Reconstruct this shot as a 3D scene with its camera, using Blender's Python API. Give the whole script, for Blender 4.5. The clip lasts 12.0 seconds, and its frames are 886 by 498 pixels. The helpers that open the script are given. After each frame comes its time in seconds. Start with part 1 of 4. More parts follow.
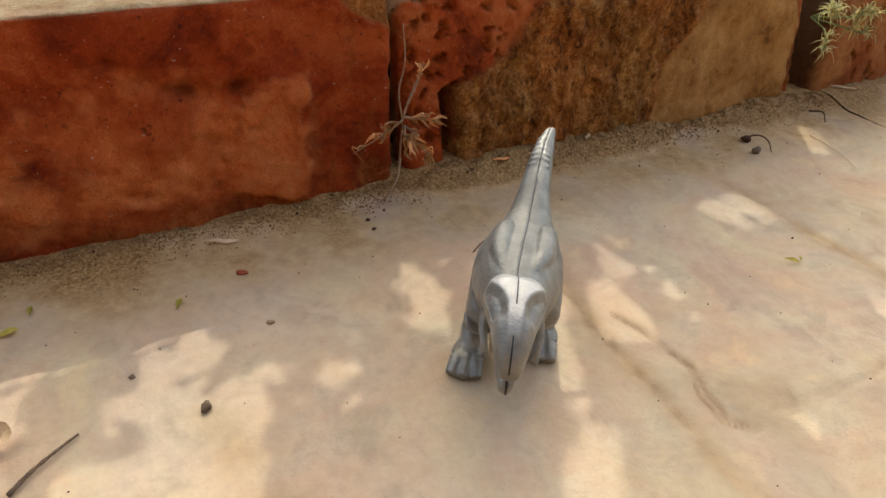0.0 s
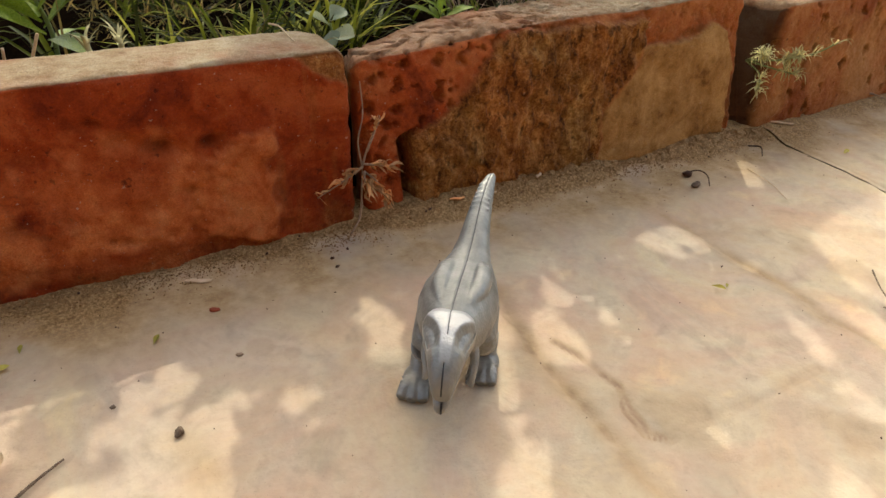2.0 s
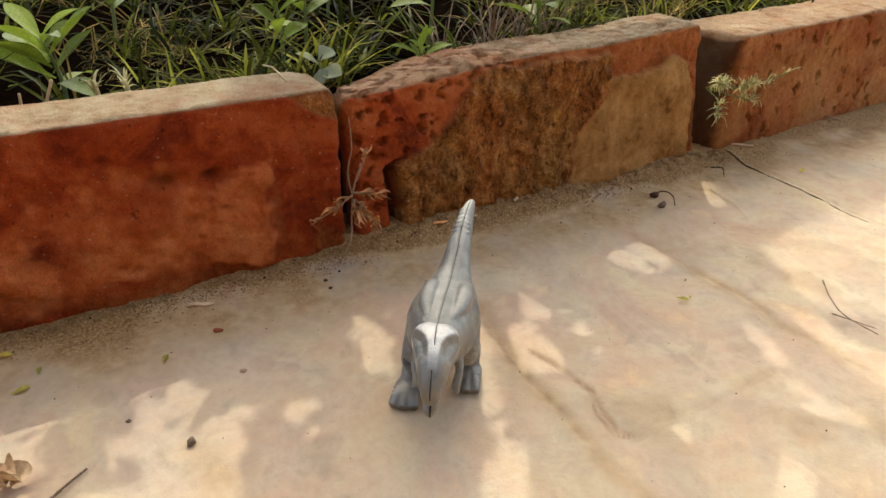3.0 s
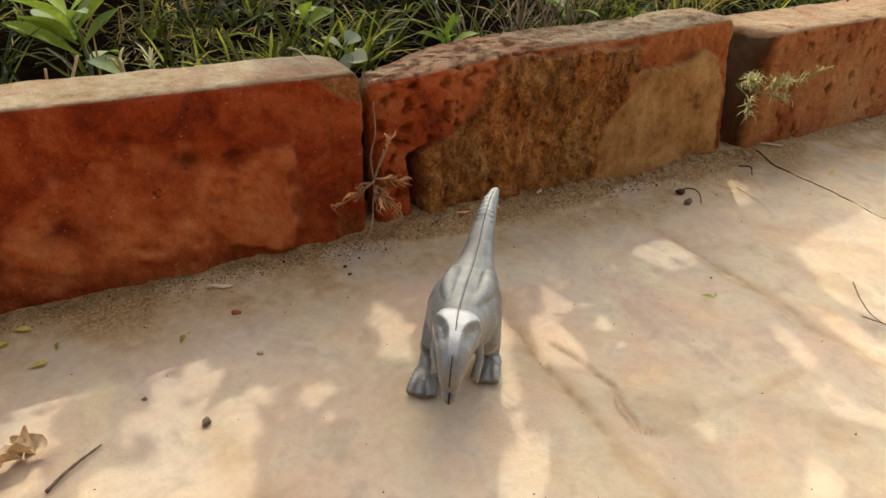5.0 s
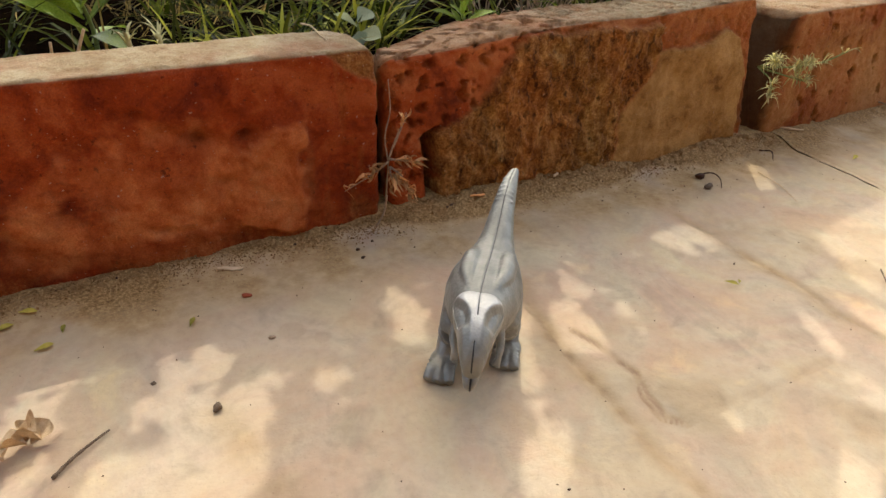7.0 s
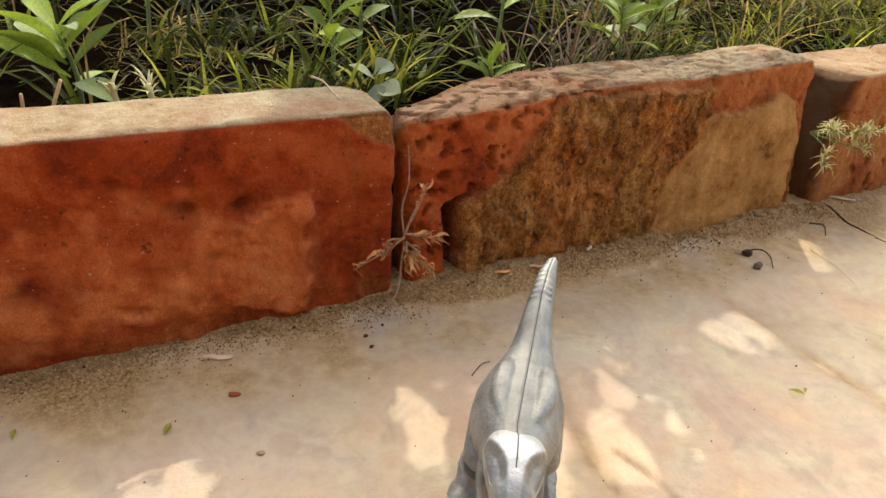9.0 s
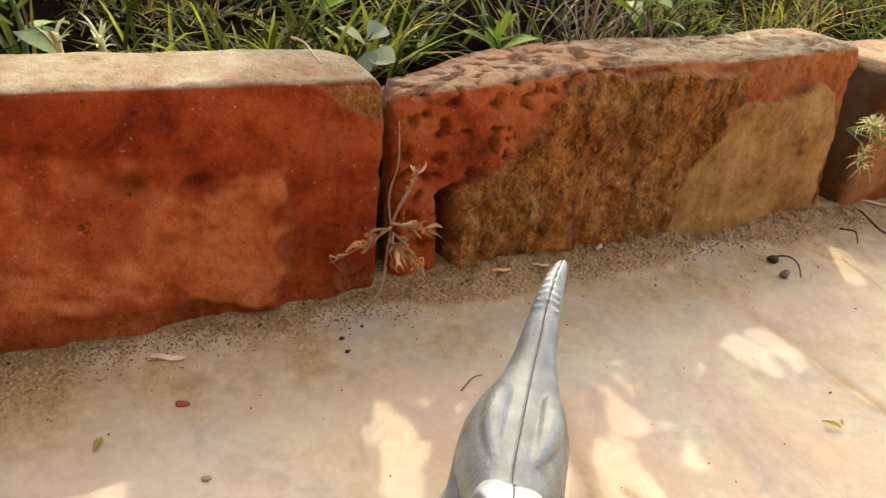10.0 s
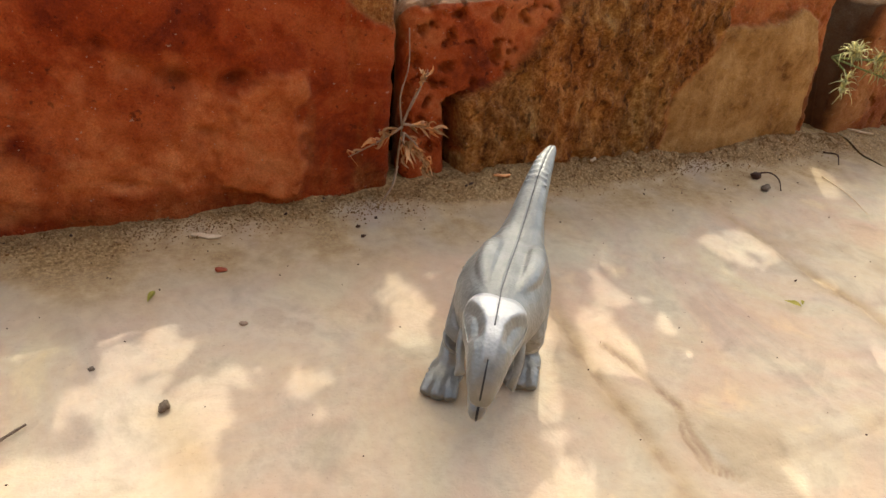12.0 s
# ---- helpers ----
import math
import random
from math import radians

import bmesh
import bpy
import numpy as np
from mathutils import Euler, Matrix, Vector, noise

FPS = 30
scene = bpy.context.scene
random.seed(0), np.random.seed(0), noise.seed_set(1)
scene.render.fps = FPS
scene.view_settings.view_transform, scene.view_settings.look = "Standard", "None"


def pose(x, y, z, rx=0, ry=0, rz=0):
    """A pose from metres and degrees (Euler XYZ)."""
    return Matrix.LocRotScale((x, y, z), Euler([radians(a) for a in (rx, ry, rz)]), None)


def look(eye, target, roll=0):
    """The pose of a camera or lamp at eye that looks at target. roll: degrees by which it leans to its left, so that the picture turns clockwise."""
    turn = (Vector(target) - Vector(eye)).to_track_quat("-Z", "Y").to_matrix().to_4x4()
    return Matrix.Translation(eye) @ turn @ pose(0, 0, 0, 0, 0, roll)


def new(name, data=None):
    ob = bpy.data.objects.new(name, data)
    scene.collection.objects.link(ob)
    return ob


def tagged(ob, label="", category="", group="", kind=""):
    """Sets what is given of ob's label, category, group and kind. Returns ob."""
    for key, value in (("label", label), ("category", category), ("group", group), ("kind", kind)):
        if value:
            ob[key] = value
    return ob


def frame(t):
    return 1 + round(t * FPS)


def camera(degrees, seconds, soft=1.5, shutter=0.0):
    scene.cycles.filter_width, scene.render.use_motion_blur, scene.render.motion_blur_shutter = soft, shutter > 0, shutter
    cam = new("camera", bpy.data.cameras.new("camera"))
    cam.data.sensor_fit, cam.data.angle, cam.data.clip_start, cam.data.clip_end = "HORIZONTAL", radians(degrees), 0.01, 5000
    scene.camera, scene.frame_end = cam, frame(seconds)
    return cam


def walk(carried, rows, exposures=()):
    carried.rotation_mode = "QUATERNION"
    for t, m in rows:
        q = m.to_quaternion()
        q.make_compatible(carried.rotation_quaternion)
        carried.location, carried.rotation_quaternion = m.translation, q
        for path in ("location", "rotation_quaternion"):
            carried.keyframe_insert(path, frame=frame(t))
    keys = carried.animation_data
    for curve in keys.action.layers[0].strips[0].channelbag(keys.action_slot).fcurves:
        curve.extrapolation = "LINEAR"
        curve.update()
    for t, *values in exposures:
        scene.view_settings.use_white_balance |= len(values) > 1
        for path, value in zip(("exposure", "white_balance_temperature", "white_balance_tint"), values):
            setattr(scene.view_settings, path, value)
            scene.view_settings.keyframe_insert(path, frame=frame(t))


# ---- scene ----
cam = camera(64.9, 12.0)
PATH = [
    (0, (-0.022, 0.081, 0.263), (0.804, 1.506, -0.871), 3.7),
    (0.5, (-0.013, 0.07, 0.274), (0.827, 1.502, -0.842), 3.3),
    (1, (-0.015, 0.069, 0.282), (0.818, 1.515, -0.821), 2.9),
    (1.5, (-0.013, 0.068, 0.284), (0.845, 1.528, -0.781), 3.1),
    (2, (-0.017, 0.04, 0.294), (0.848, 1.492, -0.775), 2.9),
    (2.5, (-0.031, 0.012, 0.312), (0.896, 1.452, -0.721), 2.6),
    (4.5, (-0.04, 0.007, 0.319), (0.826, 1.505, -0.683), 2.5),
    (5, (-0.038, 0.013, 0.305), (0.839, 1.493, -0.714), 3.3),
    (5.5, (-0.046, 0.021, 0.3), (0.818, 1.503, -0.729), 3.3),
    (6, (-0.045, 0.022, 0.299), (0.818, 1.504, -0.73), 3.6),
    (6.5, (-0.041, 0.024, 0.297), (0.81, 1.506, -0.743), 2.9),
    (7, (-0.04, 0.027, 0.293), (0.82, 1.497, -0.755), 3.5),
    (7.2, (-0.04, 0.03, 0.293), (0.817, 1.496, -0.763), 3.6),
    (8.8, (-0.016, 0.095, 0.29), (0.847, 1.597, -0.709), 5.2),
    (9, (-0.013, 0.105, 0.293), (0.852, 1.615, -0.692), 5.3),
    (9.5, (-0.004, 0.13, 0.284), (0.848, 1.647, -0.702), 5.7),
    (10, (0.018, 0.153, 0.268), (0.882, 1.638, -0.756), 8.0),
    (10.5, (0.017, 0.152, 0.254), (0.864, 1.639, -0.782), 7.8),
    (11, (0.01, 0.127, 0.251), (0.856, 1.584, -0.825), 7.8),
    (11.5, (-0.01, 0.105, 0.26), (0.804, 1.588, -0.806), 6.8),
    (12, (-0.006, 0.087, 0.254), (0.812, 1.544, -0.845), 7.9),
]

# exposure and white balance: seconds, stops, kelvin, tint
walk(cam, [(t, look(eye, target, roll)) for t, eye, target, roll in PATH], [(0.0, 2.6, 6700, 2), (2.0, 2.68, 6700, 2), (7.0, 2.66, 6700, 2), (9.0, 3.14, 6750, 2), (10.0, 3.3, 6750, 2), (10.6, 3.24, 6700, 2), (11.0, 3.08, 6650, 2), (12.0, 2.95, 6650, 2)])

# ---- light ----
# the sun stands behind the kerb: shadows fall towards the camera
SUN_X, SUN_Y = 0.36, 0.73  # horizontal way of a sun ray for one metre of height
world = bpy.data.worlds.new("world")
scene.world = world
world.use_nodes = True
wn = world.node_tree.nodes
sky = wn.new("ShaderNodeTexSky")
sky.sky_type, sky.sun_disc = "NISHITA", False
sky.sun_elevation = math.atan2(1.0, math.hypot(SUN_X, SUN_Y))
sky.dust_density, sky.air_density, sky.ozone_density = 5.0, 0.8, 0.6
sky.sun_rotation = math.atan2(SUN_X, SUN_Y)
wn["Background"].inputs["Strength"].default_value = 0.08
world.node_tree.links.new(sky.outputs["Color"], wn["Background"].inputs["Color"])
lamp = bpy.data.lights.new("sun", "SUN")
lamp.energy, lamp.angle, lamp.color = 0.40, radians(0.3), (1.0, 0.985, 0.95)
sun = new("sun", lamp)
sun.matrix_world = look((SUN_X * 5, SUN_Y * 5, 5), (0, 0, 0))


# ---- materials ----
class Mat:
    """A small helper round one node material."""

    def __init__(self, name, rough=0.8, metal=0.0, gloss=0.12):
        self.m = bpy.data.materials.new(name)
        self.m.use_nodes = True
        self.t = self.m.node_tree
        self.p = self.t.nodes["Principled BSDF"]
        self.p.inputs["Roughness"].default_value = rough
        self.p.inputs["Metallic"].default_value = metal
        self.p.inputs["Specular IOR Level"].default_value = gloss
        self.co = self.t.nodes.new("ShaderNodeTexCoord").outputs["Object"]

    def link(self, a, b):
        self.t.links.new(a, b)

    def noise(self, scale, detail=4, rough=0.6, stretch=None, warp=0.0):
        n = self.t.nodes.new("ShaderNodeTexNoise")
        n.inputs["Scale"].default_value, n.inputs["Detail"].default_value = scale, detail
        n.inputs["Roughness"].default_value, n.inputs["Distortion"].default_value = rough, warp
        src = self.co
        if stretch:
            mp = self.t.nodes.new("ShaderNodeMapping")
            mp.inputs["Scale"].default_value = stretch
            self.link(src, mp.inputs["Vector"])
            src = mp.outputs["Vector"]
        self.link(src, n.inputs["Vector"])
        return n.outputs["Fac"]

    def voronoi(self, scale):
        n = self.t.nodes.new("ShaderNodeTexVoronoi")
        n.inputs["Scale"].default_value = scale
        self.link(self.co, n.inputs["Vector"])
        return n.outputs["Distance"]

    def ramp(self, fac, *stops):
        r = self.t.nodes.new("ShaderNodeValToRGB")
        e = r.color_ramp.elements
        while len(e) < len(stops):
            e.new(0.5)
        for el, (pos, col) in zip(e, stops):
            el.position = pos
            el.color = (*col, 1) if len(col) == 3 else (col[0],) * 3 + (1,)
        self.link(fac, r.inputs["Fac"])
        return r.outputs["Color"]

    def mix(self, fac, a, b, blend="MIX"):
        n = self.t.nodes.new("ShaderNodeMix")
        n.data_type, n.blend_type = "RGBA", blend
        for value, socket in ((fac, n.inputs[0]), (a, n.inputs[6]), (b, n.inputs[7])):
            if isinstance(value, (int, float)):
                socket.default_value = value
            elif isinstance(value, tuple):
                socket.default_value = (*value, 1)
            else:
                self.link(value, socket)
        return n.outputs[2]

    def calc(self, op, a, b=0.0):
        n = self.t.nodes.new("ShaderNodeMath")
        n.operation = op
        for value, socket in ((a, n.inputs[0]), (b, n.inputs[1])):
            if isinstance(value, (int, float)):
                socket.default_value = value
            else:
                self.link(value, socket)
        return n.outputs[0]

    def attr(self, name):
        n = self.t.nodes.new("ShaderNodeAttribute")
        n.attribute_name = name
        sp = self.t.nodes.new("ShaderNodeSeparateColor")
        self.link(n.outputs["Color"], sp.inputs["Color"])
        return sp.outputs

    def shade_mask(self, name):
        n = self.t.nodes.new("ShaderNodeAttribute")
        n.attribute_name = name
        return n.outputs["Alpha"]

    def each(self, island=False):
        if island:
            return self.t.nodes.new("ShaderNodeNewGeometry").outputs["Random Per Island"]
        return self.t.nodes.new("ShaderNodeObjectInfo").outputs["Random"]

    def colour(self, c):
        self.link(c, self.p.inputs["Base Color"])
        return self

    def bump(self, height, dist=0.001, strength=1.0):
        b = self.t.nodes.new("ShaderNodeBump")
        b.inputs["Distance"].default_value, b.inputs["Strength"].default_value = dist, strength
        self.link(height, b.inputs["Height"])
        if self.p.inputs["Normal"].is_linked:
            self.link(self.p.inputs["Normal"].links[0].from_socket, b.inputs["Normal"])
        self.link(b.outputs["Normal"], self.p.inputs["Normal"])
        return self


def plain(name, a, b, scale, rough=0.7, bump=0.0005, each=False):
    """Two tones mottled at two scales, with fine relief."""
    k = Mat(name, rough)
    f = k.calc("ADD", k.calc("MULTIPLY", k.noise(scale, 5), 0.65), k.calc("MULTIPLY", k.noise(scale * 7, 3), 0.35))
    c = k.ramp(f, (0.34, a), (0.66, b))
    if each:
        c = k.mix(0.8, c, k.ramp(k.each(), (0.0, (0.62,)), (1.0, (1.25,))), "MULTIPLY")
    k.colour(c).bump(k.noise(scale * 5, 4), bump, 0.7)
    return k.m


def red_sandstone(name, deep, mid, pale, washed=None):
    """Red sandstone: colour channel R of 'tone' marks brown rough layers, pits and slots, G tan layers, B the weathered
    dusty top, alpha shade put into the colour.
    """
    k = Mat(name, 0.78)
    tone = k.attr("tone")
    big = k.noise(9, 5, 0.65, warp=0.6)
    fine = k.noise(120, 4, 0.7)
    grain = k.noise(900, 2, 0.6)
    red = k.ramp(k.calc("ADD", k.calc("MULTIPLY", big, 0.8), k.calc("MULTIPLY", fine, 0.2)), (0.40, deep), (0.50, mid), (0.61, pale))
    clot = k.calc("ADD", k.calc("MULTIPLY", k.noise(75, 5, 0.7, (1, 1, 0.45)), 0.55), k.calc("MULTIPLY", k.noise(420, 4, 0.8), 0.45))
    brown = k.ramp(clot, (0.39, (0.085, 0.029, 0.006)), (0.46, (0.195, 0.078, 0.018)), (0.53, (0.300, 0.138, 0.036)), (0.62, (0.47, 0.262, 0.086)))
    brown = k.mix(1.0, brown, k.ramp(k.noise(150, 3, 0.6, (1, 1, 0.6)), (0.34, (0.40,)), (0.43, (1.0,))), "MULTIPLY")
    brown = k.mix(0.7, brown, k.ramp(k.noise(14, 3), (0.35, (1.15, 0.85, 0.70)), (0.65, (0.95, 1.05, 1.10))), "MULTIPLY")
    tan = k.ramp(k.noise(30, 6, 0.7), (0.32, (0.13, 0.056, 0.012)), (0.42, (0.315, 0.158, 0.044)), (0.62, (0.47, 0.268, 0.092)))
    if washed:
        tan = k.ramp(k.noise(34, 6, 0.7), (0.34, washed[0]), (0.48, washed[1]), (0.64, washed[2]))
    top = k.ramp(k.noise(45, 6, 0.75), (0.28, (0.15, 0.070, 0.030)), (0.42, (0.27, 0.174, 0.084)), (0.62, (0.37, 0.282, 0.165)))
    pocks = k.ramp(k.noise(170, 3, 0.65), (0.30, (0.28,)), (0.37, (1.0,)))
    red = k.mix(0.75, red, pocks, "MULTIPLY")
    c = k.mix(tone[0], red, brown)
    c = k.mix(tone[1], c, tan)
    c = k.mix(tone[2], c, top)
    c = k.mix(1.0, c, k.ramp(grain, (0.25, (0.76,)), (0.7, (1.12,))), "MULTIPLY")
    c = k.mix(k.ramp(k.noise(330, 2, 0.5), (0.70, (0.0,)), (0.76, (0.55,))), c, (0.46, 0.33, 0.22))
    # alpha of tone: shade of hollows, groove and joint end put into the colour
    c = k.mix(k.shade_mask("tone"), c, (0.016, 0.008, 0.005))
    k.colour(c)
    k.bump(k.noise(240, 5, 0.75), 0.0024, 0.95)
    k.bump(grain, 0.0005, 0.6)
    return k.m


def flag_stone():
    """Pale cleft sandstone; R of 'tone' marks ochre cleft bands, G loose sand, B stain rings and dark cleft edges."""
    k = Mat("flagstone", 0.68, 0.0, 0.18)
    tone = k.attr("tone")
    big = k.noise(5.5, 5, 0.6, warp=0.8)
    mid = k.noise(26, 5, 0.65, warp=0.5)
    base = k.ramp(big, (0.30, (0.47, 0.355, 0.230)), (0.43, (0.56, 0.425, 0.270)), (0.52, (0.545, 0.392, 0.258)), (0.60, (0.58, 0.450, 0.285)), (0.70, (0.60, 0.455, 0.265)))
    base = k.mix(0.9, base, k.ramp(mid, (0.28, (0.74, 0.74, 0.74)), (0.46, (1.0, 1.0, 1.0)), (0.58, (0.95, 0.92, 0.90)), (0.74, (1.14, 1.08, 0.96))), "MULTIPLY")
    base = k.mix(0.4, base, k.ramp(k.noise(150, 5, 0.75), (0.30, (0.80, 0.78, 0.76)), (0.52, (1.0,)), (0.72, (1.10,))), "MULTIPLY")
    rosy = k.ramp(k.noise(8.5, 4, 0.6, warp=1.2), (0.46, (1.0, 1.0, 1.0)), (0.60, (1.0, 0.91, 0.90)))
    base = k.mix(0.9, base, rosy, "MULTIPLY")
    base = k.mix(0.8, base, k.ramp(k.noise(13, 5, 0.7, (1, 0.6, 1), 0.9), (0.34, (0.84, 0.87, 0.90)), (0.46, (1.0, 1.0, 1.0)), (0.66, (1.06, 1.02, 0.92))), "MULTIPLY")
    base = k.mix(1.0, base, (0.83, 0.87, 0.90), "MULTIPLY")
    ochre = k.ramp(k.noise(70, 4), (0.3, (0.24, 0.150, 0.072)), (0.7, (0.41, 0.280, 0.145)))
    sand = k.ramp(k.noise(420, 3, 0.8), (0.30, (0.110, 0.055, 0.016)), (0.5, (0.270, 0.158, 0.058)), (0.68, (0.45, 0.29, 0.125)))
    c = k.mix(tone[0], base, ochre)
    c = k.mix(tone[2], c, (0.25, 0.155, 0.09))
    # a thin film of dust first, loose sand where it lies thick
    dust = k.ramp(k.noise(90, 4, 0.7), (0.35, (0.33, 0.205, 0.092)), (0.65, (0.47, 0.325, 0.165)))
    film = k.calc("MINIMUM", k.calc("MULTIPLY", tone[1], 1.7), 1.0)
    thick = k.calc("MAXIMUM", k.calc("SUBTRACT", k.calc("MULTIPLY", tone[1], 2.2), 1.2), 0.0)
    c = k.mix(film, c, dust)
    c = k.mix(thick, c, sand)
    specks = k.ramp(k.noise(650, 2, 0.5), (0.27, (0.70,)), (0.33, (1.0,)))
    c = k.mix(0.5, c, specks, "MULTIPLY")
    k.colour(c)
    k.bump(mid, 0.0022, 0.6)
    k.bump(k.noise(150, 5, 0.75), 0.0005, 0.5)
    k.bump(k.noise(500, 3, 0.7), 0.0005, 0.6)
    return k.m


def toy_grey():
    """Silver-grey moulded plastic with fine scales, a dark open mould seam along the back."""
    k = Mat("grey_plastic", 0.40, 0.30, 0.45)
    tone = k.attr("tone")
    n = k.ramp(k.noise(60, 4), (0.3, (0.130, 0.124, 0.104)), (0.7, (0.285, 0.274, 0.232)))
    # B of tone: mouth colour, with shade painted into soles and eye hollows
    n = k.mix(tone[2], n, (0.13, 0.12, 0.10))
    # G of tone: the brow's sky highlight, put into the colour
    n = k.mix(tone[1], n, (0.42, 0.405, 0.365))
    shut = k.attr("seam")
    wide = k.calc("MULTIPLY", shut[1], 0.22)
    line = k.calc("LESS_THAN", k.calc("ABSOLUTE", k.calc("SUBTRACT", shut[0], 0.5)), wide)
    n = k.mix(line, n, (0.018, 0.016, 0.015))
    k.colour(n)
    k.bump(k.voronoi(620), 0.0005, 0.35)
    k.bump(k.noise(170, 3), 0.0008, 0.4)
    return k.m


def leafy(name, a, b, rough=0.45, scale=60, island=False):
    k = Mat(name, rough, 0.0, 0.05 if island else 0.14)
    c = k.ramp(k.noise(scale, 4), (0.3, a), (0.7, b))
    spread = ((0.0, (0.03, 0.04, 0.02)), (0.45, (0.32, 0.33, 0.26)), (0.8, (1.5, 1.4, 1.2)), (1.0, (2.8, 2.5, 2.1))) if island else ((0.0, (0.5, 0.52, 0.48)), (0.6, (0.95, 0.95, 0.95)), (1.0, (1.5, 1.4, 1.25)))
    c = k.mix(0.9, c, k.ramp(k.each(island), *spread), "MULTIPLY")
    k.colour(c).bump(k.noise(scale * 4, 3), 0.0005, 0.5)
    k.p.inputs["Subsurface Weight"].default_value = 0.0
    tr = k.t.nodes.new("ShaderNodeBsdfTranslucent")
    k.link(c, tr.inputs["Color"])
    mx = k.t.nodes.new("ShaderNodeMixShader")
    mx.inputs["Fac"].default_value = 0.35
    k.link(k.p.outputs["BSDF"], mx.inputs[1])
    k.link(tr.outputs["BSDF"], mx.inputs[2])
    k.link(mx.outputs["Shader"], k.t.nodes["Material Output"].inputs["Surface"])
    return k.m


M_RED = red_sandstone("red_sandstone", (0.150, 0.0175, 0.0030), (0.290, 0.042, 0.0066), (0.40, 0.088, 0.021), ((0.37, 0.072, 0.013), (0.54, 0.148, 0.040), (0.64, 0.23, 0.080)))
M_RED_PORED = red_sandstone("porous_red_sandstone", (0.130, 0.019, 0.0038), (0.345, 0.060, 0.0115), (0.46, 0.140, 0.044))
M_ORANGE = red_sandstone("orange_sandstone", (0.25, 0.066, 0.016), (0.37, 0.130, 0.036), (0.47, 0.220, 0.080))
M_FLAG = flag_stone()
M_TOY = toy_grey()
# soil far darker than earth: shade under the plants is in its colour
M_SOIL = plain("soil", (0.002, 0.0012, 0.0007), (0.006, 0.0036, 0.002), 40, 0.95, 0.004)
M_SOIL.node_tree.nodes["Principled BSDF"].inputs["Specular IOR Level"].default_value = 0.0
M_EARTH = plain("earth", (0.10, 0.07, 0.045), (0.22, 0.16, 0.10), 3, 0.95, 0.01)
M_GRAIN = plain("sand_grain", (0.15, 0.078, 0.026), (0.36, 0.21, 0.088), 150, 0.9, 0.0002)
M_GRASS = leafy("grass_blade", (0.030, 0.046, 0.004), (0.125, 0.140, 0.016), 0.5, 30, True)
M_STRAW = leafy("dry_grass", (0.10, 0.073, 0.020), (0.30, 0.22, 0.075), 0.6, 50, True)
M_LEAF = leafy("weed_leaf", (0.115, 0.180, 0.012), (0.31, 0.38, 0.050), 0.35, 45)
M_CROWN = leafy("tree_leaf", (0.05, 0.11, 0.02), (0.10, 0.18, 0.03), 0.4, 45, True)
M_PALE = leafy("pale_leaf", (0.30, 0.34, 0.19), (0.50, 0.53, 0.36), 0.5, 60)
M_YELLOW = leafy("yellow_leaflet", (0.40, 0.33, 0.05), (0.58, 0.49, 0.11), 0.5, 200)
M_STEM = plain("green_stem", (0.12, 0.17, 0.05), (0.25, 0.28, 0.10), 90, 0.6)
M_DRY = leafy("dead_leaf", (0.50, 0.23, 0.085), (0.78, 0.46, 0.21), 0.7, 160)
M_TWIG = plain("twig_bark", (0.07, 0.045, 0.028), (0.20, 0.14, 0.09), 200, 0.85)
M_GREYTWIG = plain("grey_twig", (0.21, 0.135, 0.08), (0.40, 0.28, 0.18), 200, 0.85)
M_BARK = plain("bark", (0.08, 0.055, 0.035), (0.20, 0.15, 0.10), 25, 0.9, 0.006)
M_DARK = plain("dark_bark_bit", (0.030, 0.014, 0.008), (0.10, 0.05, 0.03), 250, 0.8)
M_CHIP = plain("wood_chip", (0.48, 0.32, 0.17), (0.66, 0.49, 0.30), 120, 0.7)
M_HUSK = plain("papery_husk", (0.40, 0.25, 0.12), (0.66, 0.50, 0.31), 140, 0.75)
M_STALK = plain("bleached_stalk", (0.40, 0.36, 0.15), (0.66, 0.60, 0.34), 120, 0.7)
# yellower, brighter copy of the grass; its sunlit look is in the colour
M_TURF = leafy("sunny_grass", (0.11, 0.125, 0.012), (0.30, 0.30, 0.045), 0.5, 30, True)
M_REDBIT = plain("red_brown_bit", (0.20, 0.04, 0.02), (0.36, 0.09, 0.04), 200, 0.7)
M_TUFT = leafy("tuft_leaf", (0.50, 0.47, 0.17), (0.76, 0.70, 0.38), 0.5, 120)


# ---- building helpers ----
def mesh_of(name, verts, faces, material, smooth=True):
    me = bpy.data.meshes.new(name)
    me.from_pydata([tuple(v) for v in verts], [], [tuple(int(i) for i in f) for f in faces])
    me.materials.append(material)
    if smooth:
        me.polygons.foreach_set("use_smooth", [True] * len(me.polygons))
    me.update()
    return me


def toned(me, tone):
    a = me.color_attributes.new("tone", "FLOAT_COLOR", "POINT")
    a.data.foreach_set("color", np.c_[np.clip(tone, 0, 1), np.zeros((len(tone), 4 - tone.shape[1]))].astype(np.float32).ravel())
    return me


def part(name, me, parent=None, label="", m=None):
    ob = new(name, me)
    if parent is not None:
        ob.parent = parent
    if m is not None:
        ob.matrix_basis = m
    return tagged(ob, label)


def step(x, lo, hi):
    t = np.clip((x - lo) / (hi - lo), 0, 1)
    return t * t * (3 - 2 * t)


